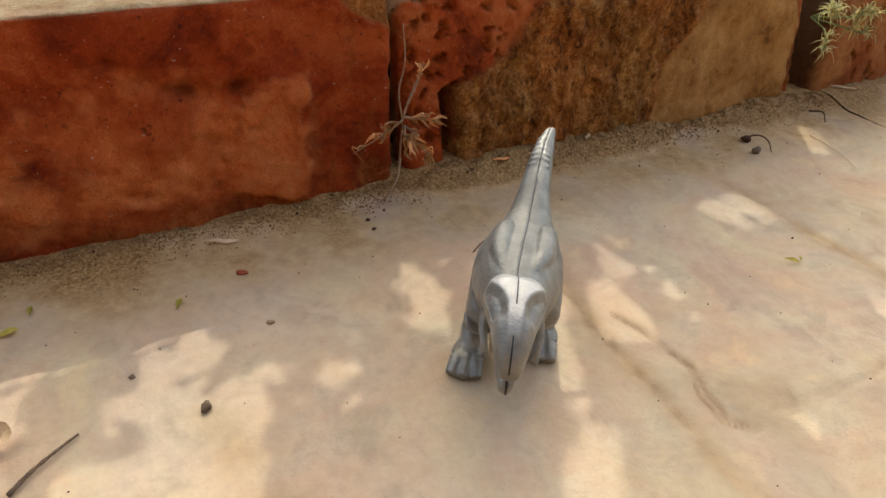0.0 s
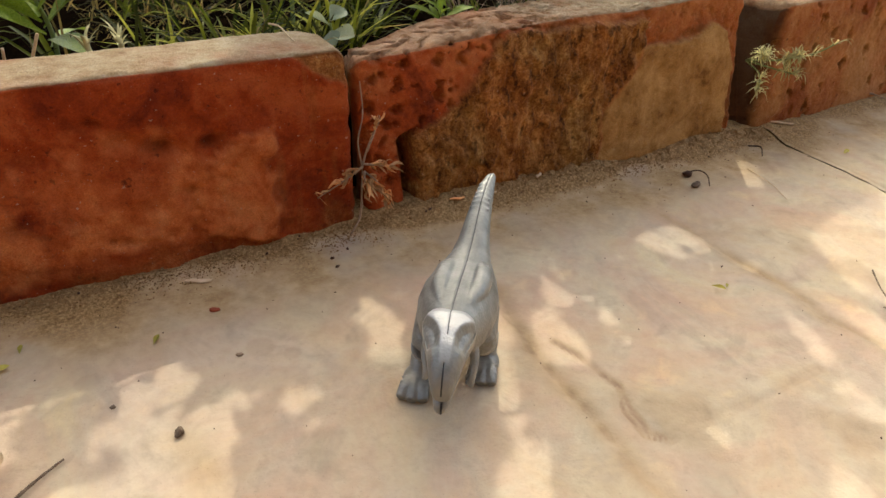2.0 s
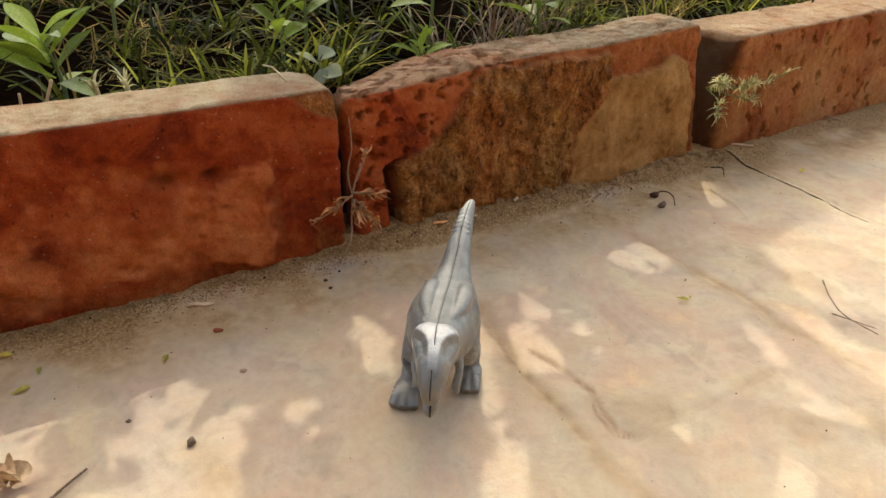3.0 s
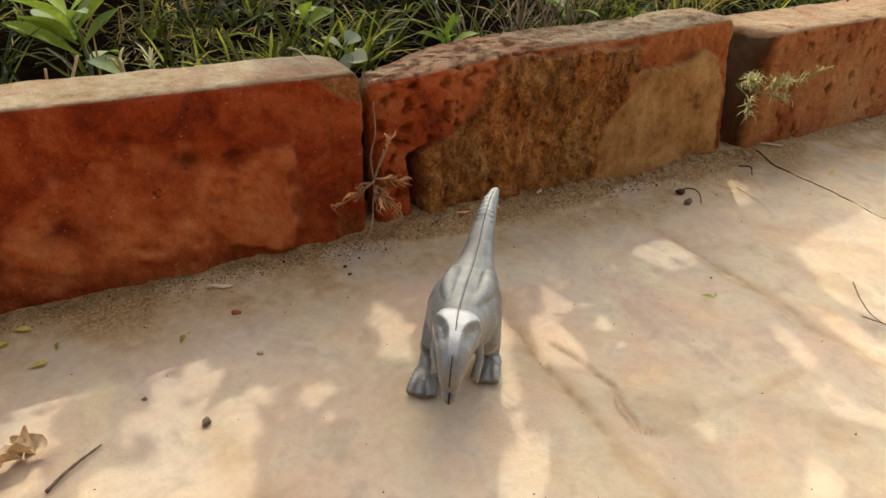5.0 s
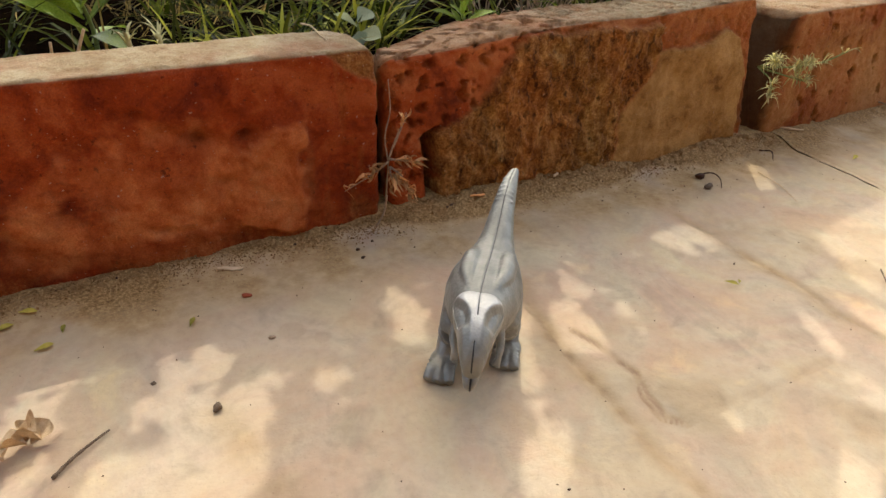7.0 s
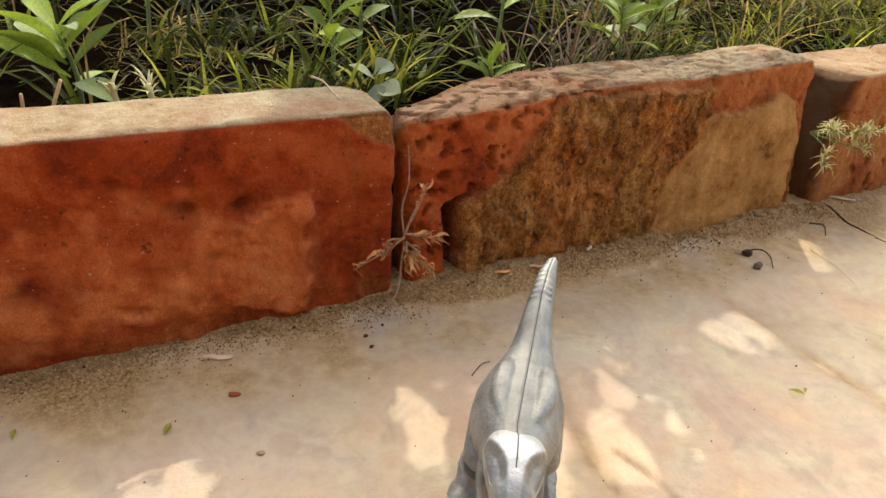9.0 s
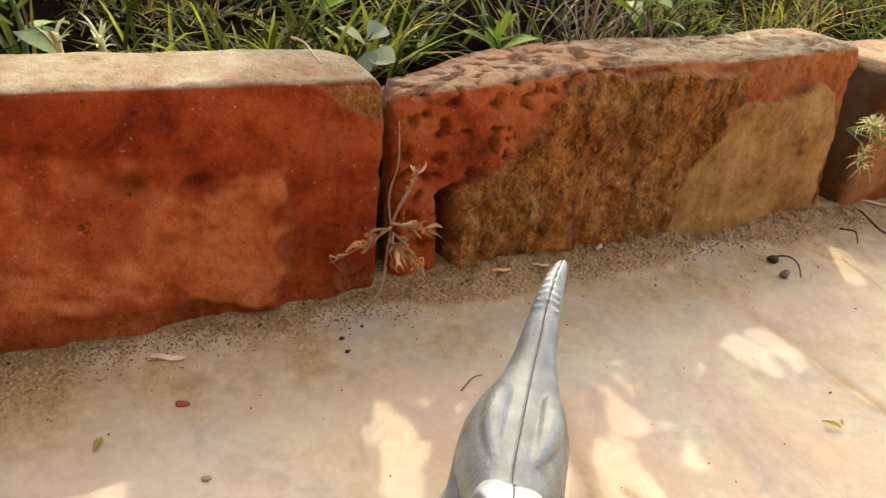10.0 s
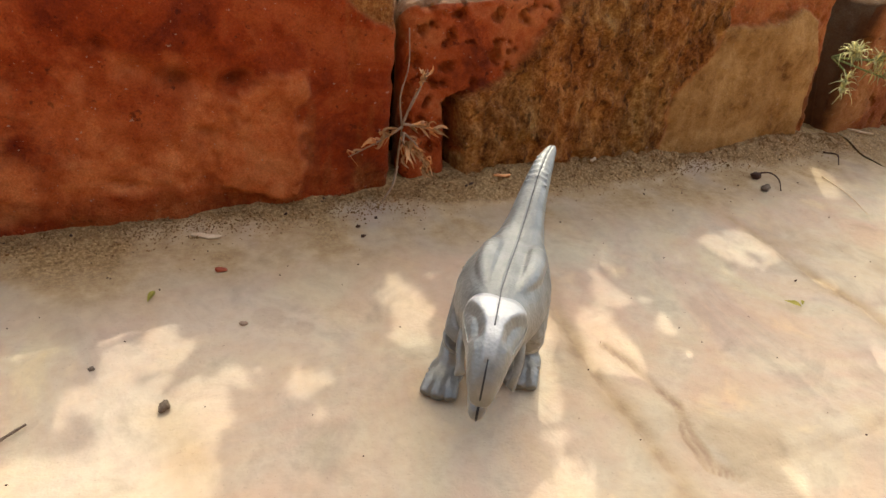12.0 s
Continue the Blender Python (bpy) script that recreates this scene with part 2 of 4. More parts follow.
def fbm(x, y, z, scale, octaves=4, seed=0.0):
    """Fractal noise, about -1 to 1, at arrays of points."""
    x, y, z = np.broadcast_arrays(x, y, z)
    f = noise.fractal
    out = [f(Vector((a * scale + seed, b * scale - seed, c * scale + 3.7 * seed)), 0.9, 2.0, octaves) for a, b, c in zip(x.ravel(), y.ravel(), z.ravel())]
    return np.array(out).reshape(x.shape)


def grid_faces(nu, nv, close=False):
    """Faces of a grid of nu rows of nv points; close joins each row's end to its start."""
    i, j = np.meshgrid(np.arange(nu - 1), np.arange(nv if close else nv - 1), indexing="ij")
    k = (j + 1) % nv
    return np.stack([i * nv + j, i * nv + k, (i + 1) * nv + k, (i + 1) * nv + j], -1).reshape(-1, 4)


def tube(points, radii, sides=6):
    """Verts and faces of a round tube through points."""
    pts = [Vector(p) for p in points]
    verts, faces = [], []
    for i, p in enumerate(pts):
        way = (pts[min(i + 1, len(pts) - 1)] - pts[max(i - 1, 0)]).normalized()
        side = way.cross(Vector((0.31, 0.22, 0.92))).normalized()
        up = side.cross(way)
        for k in range(sides):
            a = 2 * math.pi * k / sides
            verts.append(p + (math.cos(a) * side + math.sin(a) * up) * float(radii[i]))
    faces = [list(f) for f in grid_faces(len(pts), sides, True)]
    faces += [list(range(sides))[::-1], list(range(len(verts) - sides, len(verts)))]
    return verts, faces


def join(*pieces):
    verts, faces = [], []
    for v, f in pieces:
        n = len(verts)
        verts += list(v)
        faces += [[i + n for i in q] for q in f]
    return verts, faces


def bent(points, n=8):
    """A smooth curve through a few points."""
    p = [Vector(q) for q in points]
    p = [2 * p[0] - p[1]] + p + [2 * p[-1] - p[-2]]
    out = []
    for i in range(1, len(p) - 2):
        a, b, c, d = p[i - 1 : i + 3]
        for k in range(n):
            t = k / n
            out.append(0.5 * (2 * b + (c - a) * t + (2 * a - 5 * b + 4 * c - d) * t * t + (3 * b - a - 3 * c + d) * t**3))
    return out + [p[-2]]


def strip(points, width, fold=0.25, twist=0.0):
    """A folded leaf blade along points: widest in the middle, pointed at its end."""
    pts = [Vector(p) for p in points]
    verts, n = [], len(pts)
    for i, p in enumerate(pts):
        t = i / (n - 1)
        way = (pts[min(i + 1, n - 1)] - pts[max(i - 1, 0)]).normalized()
        side = way.cross(Vector((0.05, 0.03, 1))).normalized()
        up = side.cross(way)
        a = twist * t
        side, up = math.cos(a) * side + math.sin(a) * up, math.cos(a) * up - math.sin(a) * side
        w = width * (0.45 + 1.1 * t - 1.53 * t * t)
        verts += [p - side * w + up * w * fold, p - up * w * fold * 0.3, p + side * w + up * w * fold]
    faces = [list(f) for f in grid_faces(n, 3)]
    return verts, faces


# ---- ground, bed and paving ----
KERB_Y = 0.503


def sand_height(x, y):
    """Loose sand banked against the kerb."""
    edge = 0.466 + 0.008 * np.sin(x * 17) + 0.006 * np.sin(x * 41 + 1)
    bank = np.interp(x, (-0.15, -0.05, 0.05, 0.17, 0.22, 0.42, 0.60, 0.66, 0.75), (0.003, 0.004, 0.0075, 0.011, 0.0135, 0.0175, 0.0165, 0.008, 0.0065))
    return bank * step(y, edge, edge + 0.045)


def far_ground():
    n = 40
    g = np.linspace(-1, 1, n)
    g = np.sign(g) * np.abs(g) ** 3 * 300
    x, y = np.meshgrid(g, g, indexing="ij")
    v = np.stack([x, y, np.full_like(x, -0.045)], -1).reshape(-1, 3)
    tagged(part("ground", mesh_of("ground", v, grid_faces(n, n), M_EARTH)), "brown bare earth reaching to the horizon", "ground", kind="structure")


def flag(x0, x1, y0, y1, fine, seed, label):
    """One cleft paving slab with a gently uneven top, worn edges and a sand bank by the kerb."""
    def lines(a, b, lo, hi, d):
        out = [a, a + 0.004]
        q = a + 0.004
        while q < b - 0.004:
            q += d if lo <= q <= hi else 0.03
            out.append(min(q, b - 0.004))
        return np.unique(np.r_[out, b])

    d = 0.0022 if fine else 0.03
    xs, ys = lines(x0, x1, -0.2, 1.15, d), lines(y0, y1, 0.02, 0.52, d)
    x, y = np.meshgrid(xs, ys, indexing="ij")
    z = 0.0022 * fbm(x, y, 0 * x, 3.2, 3, seed) + 0.0006 * fbm(x, y, 0 * x, 28, 3, seed)
    wob = 0.006 * fbm(x, y, 0 * x, 14, 3, seed + 5)
    tone = np.zeros((*x.shape, 3))
    if fine:
        # cleft edges and bands of ochre grit: way, half width, strength of the band, of the dark edge, rise
        for way, width, band, dark, rise in (
            (((0.228, 0.372), (0.221, 0.350), (0.211, 0.292), (0.209, 0.232), (0.207, 0.192), (0.209, 0.160), (0.209, 0.050)), 0.0075, 0.95, 0.45, 0.0020),
            (((0.232, 0.308), (0.237, 0.293), (0.243, 0.258), (0.234, 0.239), (0.231, 0.220), (0.240, 0.211)), 0.0030, 0.55, 0.85, 0.0),
            (((0.240, 0.211), (0.284, 0.212), (0.334, 0.209), (0.372, 0.212)), 0.0035, 0.26, 0.15, 0.0),
            (((0.424, 0.405), (0.428, 0.366), (0.430, 0.325), (0.436, 0.288), (0.430, 0.247), (0.435, 0.207), (0.445, 0.150)), 0.0080, 0.85, 0.35, 0.0018),
            (((0.000, 0.330), (0.004, 0.300), (0.012, 0.270), (0.030, 0.220)), 0.0100, 0.60, 0.0, 0.0)):
            gap = np.full(x.shape, 9.0)
            for (ax, ay), (bx, by) in zip(way, way[1:]):
                t = np.clip(((x - ax) * (bx - ax) + (y - ay) * (by - ay)) / ((bx - ax) ** 2 + (by - ay) ** 2), 0, 1)
                gap = np.minimum(gap, np.hypot(x - ax - t * (bx - ax), y - ay - t * (by - ay)))
            gap = np.abs(gap + 0.6 * wob)
            tone[..., 0] = np.maximum(tone[..., 0], band * np.exp(-((gap / width) ** 2)) * (0.8 + 0.6 * fbm(x, y, 0 * x, 40, 3, 2)))
            tone[..., 2] = np.maximum(tone[..., 2], dark * np.exp(-((gap / 0.0013) ** 2)) * step(fbm(x, y, 0 * x, 60, 3, 12), -0.3, 0.2))
            z -= 0.0010 * np.exp(-((gap / (0.5 * width)) ** 2))
            if rise:
                line = np.interp(y, [p[1] for p in way[::-1]], [p[0] for p in way[::-1]]) + 0.6 * wob
                z -= rise * step(x, line - 0.003, line + 0.003) * (1 - step(y, way[0][1] - 0.03, way[0][1]))
        spots = fbm(x, y, 0 * x, 9, 4, 8.1)
        tone[..., 0] = np.maximum(tone[..., 0], 0.5 * step(spots, 0.28, 0.7))
        for cx, cy, r in ((0.190, 0.438, 0.011), (0.059, 0.386, 0.010), (0.075, 0.372, 0.006), (-0.04, 0.40, 0.009)):
            q = np.hypot(x - cx, y - cy) + 0.3 * wob
            tone[..., 2] = np.maximum(tone[..., 2], 0.22 * (1 - step(q, r * 0.75, r)))
    sand = sand_height(x, y)
    grit = step(sand, 0.0002, 0.006)
    z = z * (1 - grit) + sand + grit * 0.0014 * fbm(x, y, 0 * x, 95, 3, seed + 1)
    tone[..., 1] = np.clip(grit * (0.95 + 0.4 * fbm(x, y, 0 * x, 55, 3, 4)) + 1.0 * step(y, 0.385, 0.475) * np.clip(0.62 + 0.7 * fbm(x, y, 0 * x, 18, 4, 6), 0, 1), 0, 1)
    edge = np.minimum(np.minimum(x - x0, x1 - x), np.minimum(y - y0, y1 - y))
    z = z - 0.0018 * (1 - step(edge, 0, 0.005)) * (1 - grit)
    # the worn, wandering joint between the two slabs
    near = np.exp(-(((x - 0.667) / 0.02) ** 2))
    x = x + near * (0.0050 * fbm(0 * x, y, 0 * x, 9, 3, 33) + 0.0016 * fbm(0 * x, y, 0 * x, 70, 2, seed + 40))
    nu, nv = x.shape
    verts = np.stack([x, y, z], -1).reshape(-1, 3)
    faces = [list(f) for f in grid_faces(nu, nv)]
    rim = [i * nv for i in range(nu)] + [(nu - 1) * nv + j for j in range(1, nv)] + [i * nv + nv - 1 for i in range(nu - 2, -1, -1)] + [j for j in range(nv - 2, 0, -1)]
    low = verts[rim].copy()
    low[:, 2] = -0.04
    k = len(verts)
    faces += [[rim[i], k + i, k + (i + 1) % len(rim), rim[(i + 1) % len(rim)]] for i in range(len(rim))]
    faces += [list(range(k, k + len(rim)))[::-1]]
    return toned(mesh_of("flagstone", np.r_[verts, low], faces, M_FLAG), np.r_[tone.reshape(-1, 3), np.zeros((len(rim), 3))])


def paving():
    base = tagged(new("pavement"), "pale beige sandstone flagstone paving with sandy joints", "pavement", kind="structure")
    part("flagstone", flag(-0.75, 0.6661, -0.62, 0.545, True, 0.0, ""), base)
    part("flagstone", flag(0.6679, 1.75, -0.62, 0.64, True, 7.3, ""), base)
    for x0, x1, y0, y1 in ((-1.9, -0.755, -0.62, 0.545), (-1.9, -0.4, -1.6, -0.625), (-0.395, 0.7, -1.6, -0.625), (0.705, 1.75, -1.6, -0.625), (1.755, 2.9, -0.62, 0.64), (1.755, 2.9, -1.6, -0.625)):
        part("flagstone", flag(x0, x1, y0, y1, False, x0 * 3, ""), base)


def bed():
    n = 70
    xs = np.linspace(-2.5, 6.0, 120)
    ys = 0.555 + np.linspace(0, 1, n) ** 2 * 6.0
    x, y = np.meshgrid(xs, ys, indexing="ij")
    z = 0.112 + 0.014 * fbm(x, y, 0 * x, 6, 4, 2) + 0.03 * step(y, 0.8, 2.5)
    y = y + 0.06 * np.clip(x - 0.9, 0, 3)
    y[:, 0], y[:, 1] = y[:, 1] - 0.002, y[:, 1]
    z[:, 0] = -0.044
    v = np.stack([x, y, z], -1).reshape(-1, 3)
    f = grid_faces(120, n)
    tagged(part("garden_bed", mesh_of("garden_bed", v, f, M_SOIL)), "dark soil of the raised planting bed, shade put into its colour", "soil", kind="structure")


def unseen_wall():
    """A plain rendered wall added unseen behind the viewer to dim the kerb's face."""
    k = Mat("wall_render", 0.9)
    k.colour(k.ramp(k.noise(3, 6), (0.3, (0.09, 0.055, 0.035)), (0.7, (0.15, 0.10, 0.065)))).bump(k.noise(40, 5), 0.003, 0.6)
    st = [(-4.0, 0, 1.5, -0.04, 0.11), (4.0, 0, 1.5, -0.04, 0.11)]
    v = [(x, y + dy, z) for x, y, hi, lo, w in st for dy, z in ((-w, lo), (w, lo), (w, hi), (-w, hi))]
    f = [(0, 1, 2, 3), (7, 6, 5, 4), (0, 4, 5, 1), (1, 5, 6, 2), (2, 6, 7, 3), (3, 7, 4, 0)]
    ob = part("wall_south", mesh_of("wall_south", v, f, k.m, False), None, "", pose(0.4, -1.15, 0, 0, 0, -20))
    tagged(ob, "unseen plain brown wall added behind the paving to block light", "wall", kind="structure")


far_ground()
paving()
bed()
unseen_wall()


# ---- kerb stones ----
def kerb_stone(name, xl, xr, y0, y1, top, relief, material, label, seed, turn=None, cell=0.0018, round_r=0.0045, skew=0.0):
    """A sawn and weathered stone block. xl, xr: its ends at the foot and the head; top: height along its length;
    relief(x, y, z, face) gives how far the surface stands out and its tone."""
    long = xr[0] - xl[0]
    back = y1 if callable(y1) else lambda u: y1
    nu = max(20, int(long / cell))
    u = np.r_[[0, 0.0006, 0.0018, 0.0036, 0.006], np.linspace(0.008, long - 0.008, nu), [long - 0.006, long - 0.0036, long - 0.0018, long - 0.0006, long]] / long
    inset = np.minimum(u, 1 - u) * long
    inset = 0.008 - np.sqrt(np.maximum(0.008**2 - np.maximum(0.008 - inset, 0) ** 2, 0))
    # profile: up the front, over the top, down the back
    foot = -0.035
    nf, nt = int(0.185 / cell), int((back(0.5) - y0) / (cell * 1.3))
    arc = np.linspace(0, math.pi / 2, 7)
    prof = [("f", t) for t in np.linspace(0, 1, nf)] + [("a", a) for a in arc[1:-1]] + [("t", t) for t in np.linspace(0, 1, nt)] + [("b", a) for a in arc[1:-1]] + [("k", t) for t in np.linspace(1, 0, 12)]
    P, N, K = [], [], []
    for ui, ins in zip(u, inset):
        h = top(ui)
        a, b, lo, hi, r = y0 + ins, back(ui) - ins, foot + ins, h - ins, round_r
        for kind, t in prof:
            if kind == "f":
                y, z, n, face = a, lo + (hi - r - lo) * t, (-1, 0), 0
            elif kind == "a":
                y, z, n, face = a + r - r * math.cos(t), hi - r + r * math.sin(t), (-math.cos(t), math.sin(t)), 1 if t < 0.7 else 2
            elif kind == "t":
                y, z, n, face = a + r + (b - a - 2 * r) * t, hi, (0, 1), 2
            elif kind == "b":
                y, z, n, face = b - r + r * math.sin(t), hi - r + r * math.cos(t), (math.sin(t), math.cos(t)), 3
            else:
                y, z, n, face = b, lo + (hi - r - lo) * t, (1, 0), 4
            w = np.clip(z / 0.15, -0.3, 1.2)
            x0, x1 = xl[0] + (xl[1] - xl[0]) * w, xr[0] + (xr[1] - xr[0]) * w
            P.append((x0 + (x1 - x0) * ui + skew * (y - y0) * (1 - ui), y, z))
            N.append((0, *n))
            K.append(face)
    P, N, K = np.array(P), np.array(N, float), np.array(K)
    wear = 0.0032 * fbm(P[:, 0], P[:, 1], P[:, 2], 16, 4, seed) + 0.0010 * fbm(P[:, 0], P[:, 1], P[:, 2], 110, 3, seed + 3)
    out, tone = relief(P[:, 0], P[:, 1], P[:, 2], K)
    P = P + N * (wear * np.where(K >= 1, 0.5, 1.0) + out)[:, None]
    # ends are worn too
    end = np.repeat(np.where(u < 0.5, -1.0, 1.0) * np.exp(-np.minimum(u, 1 - u) * long / 0.006), len(prof))
    P[:, 0] += end * 0.0022 * fbm(P[:, 0] * 0, P[:, 1], P[:, 2], 60, 3, seed + 9)
    nv = len(prof)
    faces = [list(f)[::-1] for f in grid_faces(len(u), nv, True)]
    faces += [list(range(nv)), list(range(len(P) - nv, len(P)))[::-1]]
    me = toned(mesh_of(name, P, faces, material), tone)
    ob = tagged(new(name, me), label, "kerb stone", "kerb stones along the bed")
    if turn is not None:
        ob.matrix_basis = turn
    return ob


def dusty_top(x, y, z, face, seed, amount=1.0):
    return amount * np.where(face >= 2, 1.0, np.where(face == 1, 0.05, 0.0)) * np.clip(0.95 + 0.35 * fbm(x, y, z, 30, 3, seed), 0, 1)


def relief_smooth(x, y, z, face):
    """The smooth red stone: shallow hollows, a pale bloom, a chipped upper corner."""
    front = (face <= 1) * 1.0
    wob = 0.004 * fbm(x, z, 0 * x, 40, 4, 3)
    chip = step(x + z * 1.40 + wob * 1.6, 0.3310, 0.3345) * (x > 0.11) * front * (1 - step(x, 0.172, 0.18))
    out = -0.0035 * chip
    hollow_shade = 0 * x
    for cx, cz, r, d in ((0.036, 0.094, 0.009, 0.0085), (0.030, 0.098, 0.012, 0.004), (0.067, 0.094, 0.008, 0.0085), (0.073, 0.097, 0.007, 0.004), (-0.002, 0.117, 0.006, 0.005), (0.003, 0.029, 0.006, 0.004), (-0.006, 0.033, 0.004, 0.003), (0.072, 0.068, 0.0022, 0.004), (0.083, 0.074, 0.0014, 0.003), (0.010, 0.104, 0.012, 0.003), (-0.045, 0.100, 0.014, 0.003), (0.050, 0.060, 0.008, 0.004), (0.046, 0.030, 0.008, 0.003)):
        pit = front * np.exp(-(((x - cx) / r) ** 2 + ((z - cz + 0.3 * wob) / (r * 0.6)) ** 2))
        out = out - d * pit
        # each hollow is darkened too: its shade is put into the colour
        hollow_shade = np.maximum(hollow_shade, 52 * d * step(pit, 0.3, 1.0))
    plate = step(x - wob * 3, 0.052, 0.058) * (1 - step(x + wob * 3, 0.104, 0.113)) * (1 - step(z - 0.3 * (x - 0.06) + wob * 2, 0.082, 0.088)) * step(z + 0.25 * (x - 0.05) + wob * 2, 0.020, 0.026) * front
    out = out + 0.0030 * plate + 0.0030 * front * fbm(x, y, z, 26, 3, 90)
    # paler, scoured field below a stained upper band; browner towards the foot
    field = (1 - step(z + 0.35 * np.abs(x - 0.01) + wob * 5, 0.098, 0.118)) * step(z + wob * 4, 0.012, 0.034) * (1 - step(x, 0.095, 0.125)) * front
    bloom = field * np.clip(0.70 + 1.1 * fbm(x, z, 0 * x, 24, 4, 12), 0, 1)
    streak = step(fbm(x * 4, z * 0.5, 0 * x, 24, 3, 77), 0.05, 0.5) * step(x, 0.09, 0.13) * front
    foot_brown = 0.30 * (1 - step(z + wob * 3, 0.010, 0.034)) * front * step(fbm(x, z, 0 * x, 20, 3, 5), -0.5, 0.3)
    tone = np.stack([np.clip(0.80 * chip + foot_brown + 0.22 * streak, 0, 1), 0.80 * plate + 0.9 * bloom * (1 - plate), dusty_top(x, y, z, face, 2), hollow_shade], -1)
    return out, tone


def relief_layered(x, y, z, face):
    """The flaked stone: pitted red at one end, a rough brown layer, a smooth tan layer."""
    front = (face <= 1) * 1.0
    wob = 0.006 * fbm(x, z, 0 * x, 32, 4, 21)
    bl = np.interp(z, (0.0, 0.070, 0.080, 0.090, 0.123, 0.141), (0.228, 0.221, 0.238, 0.262, 0.286, 0.304))
    br = np.interp(z, (0.0, 0.014, 0.057, 0.102, 0.150), (0.428, 0.427, 0.422, 0.452, 0.455))
    tz = np.interp(x, (0.42, 0.456, 0.514, 0.544, 0.566, 0.584, 0.594), (0.10, 0.118, 0.121, 0.132, 0.125, 0.093, 0.01))
    brown = step(x + wob, bl, bl + 0.004) * (1 - step(x + wob, br - 0.003, br + 0.003)) * (1 - step(z + wob * 0.5, 0.1430, 0.1455)) * front
    tan = step(x + wob, br - 0.003, br + 0.003) * (1 - step(z + wob * 0.6, tz - 0.0008, tz + 0.0008)) * front
    rough = fbm(x, z * 0.75, 0 * x, 110, 4, 8)
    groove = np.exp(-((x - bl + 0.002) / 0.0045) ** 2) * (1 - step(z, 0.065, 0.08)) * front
    pits = step(fbm(x, y * 1.5, z, 95, 3, 15), 0.27, 0.42)
    red = np.clip(1 - brown - tan, 0, 1)
    out = brown * (0.0060 + 0.0040 * rough + 0.0030 * fbm(x, z * 0.4, 0 * x, 45, 3, 18)) + tan * (0.0052 + 0.0006 * rough) - 0.019 * groove - red * 0.0058 * pits * (1 - 0.7 * step(x, 0.32, 0.36))
    flake = step(fbm(x, y, 0 * x, 22, 4, 31), 0.02, 0.10)
    out = out + (face == 2) * (0.0012 * flake - 0.0010 - 0.0025 * step(fbm(x, y * 2.2, 0 * x, 34, 3, 44), 0.36, 0.6) * (1 - 0.7 * step(x, 0.28, 0.36)))
    slot = (face == 2) * (1 - step(np.abs(fbm(x * 0.45, y * 1.6, 0 * x, 40, 3, 52)), 0.03, 0.09)) * step(fbm(x, y, 0 * x, 14, 2, 57), -0.05, 0.15)
    out = out - 0.0045 * slot
    edge = dusty_top(x, y, z, face, 5, 0.68) * (1 - 0.45 * pits) + 0.35 * (face >= 2) * step(x + 6 * wob, 0.30, 0.42)
    band = red * front * step(x, 0.30, 0.36)
    # the groove is browned and blackened: shade of its depth put into the colour
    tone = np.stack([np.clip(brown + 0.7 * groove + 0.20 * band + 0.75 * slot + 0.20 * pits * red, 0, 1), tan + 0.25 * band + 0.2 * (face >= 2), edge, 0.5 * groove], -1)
    return out, tone


def relief_pitted(x, y, z, face):
    """The orange stone with scattered small holes."""
    pits = step(fbm(x, y, z * 0.75, 64, 3, 61), 0.44, 0.54)
    out = -0.0052 * pits * (face <= 1) - 0.0016 * step(fbm(x, y, z, 40, 3, 3), 0.2, 0.5) * (face == 2)
    # alpha blackens the joint end: the gap's shade put into the colour
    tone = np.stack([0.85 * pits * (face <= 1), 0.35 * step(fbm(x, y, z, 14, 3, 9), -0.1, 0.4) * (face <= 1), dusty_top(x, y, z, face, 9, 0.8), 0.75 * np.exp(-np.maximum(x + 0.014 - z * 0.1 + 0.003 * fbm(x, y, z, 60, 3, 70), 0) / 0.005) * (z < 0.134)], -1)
    return out, tone


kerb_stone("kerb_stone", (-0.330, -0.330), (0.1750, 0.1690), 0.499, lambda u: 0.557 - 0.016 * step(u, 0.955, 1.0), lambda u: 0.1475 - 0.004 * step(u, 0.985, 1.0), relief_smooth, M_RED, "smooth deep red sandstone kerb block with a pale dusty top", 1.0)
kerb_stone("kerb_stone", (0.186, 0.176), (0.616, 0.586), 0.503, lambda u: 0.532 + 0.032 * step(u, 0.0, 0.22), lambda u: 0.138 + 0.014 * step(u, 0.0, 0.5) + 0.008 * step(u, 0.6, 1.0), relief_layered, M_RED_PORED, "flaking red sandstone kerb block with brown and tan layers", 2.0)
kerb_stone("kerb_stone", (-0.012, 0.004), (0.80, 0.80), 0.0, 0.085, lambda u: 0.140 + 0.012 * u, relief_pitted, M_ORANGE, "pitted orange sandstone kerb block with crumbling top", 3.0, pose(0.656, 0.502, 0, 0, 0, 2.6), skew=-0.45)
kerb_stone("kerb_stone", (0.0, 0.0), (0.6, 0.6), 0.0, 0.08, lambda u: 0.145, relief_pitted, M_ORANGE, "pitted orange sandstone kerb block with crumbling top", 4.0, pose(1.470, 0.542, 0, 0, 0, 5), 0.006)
kerb_stone("kerb_stone", (-0.95, -0.95), (-0.345, -0.345), 0.499, 0.557, lambda u: 0.147, relief_smooth, M_RED, "smooth deep red sandstone kerb block with a pale dusty top", 5.0, None, 0.006)


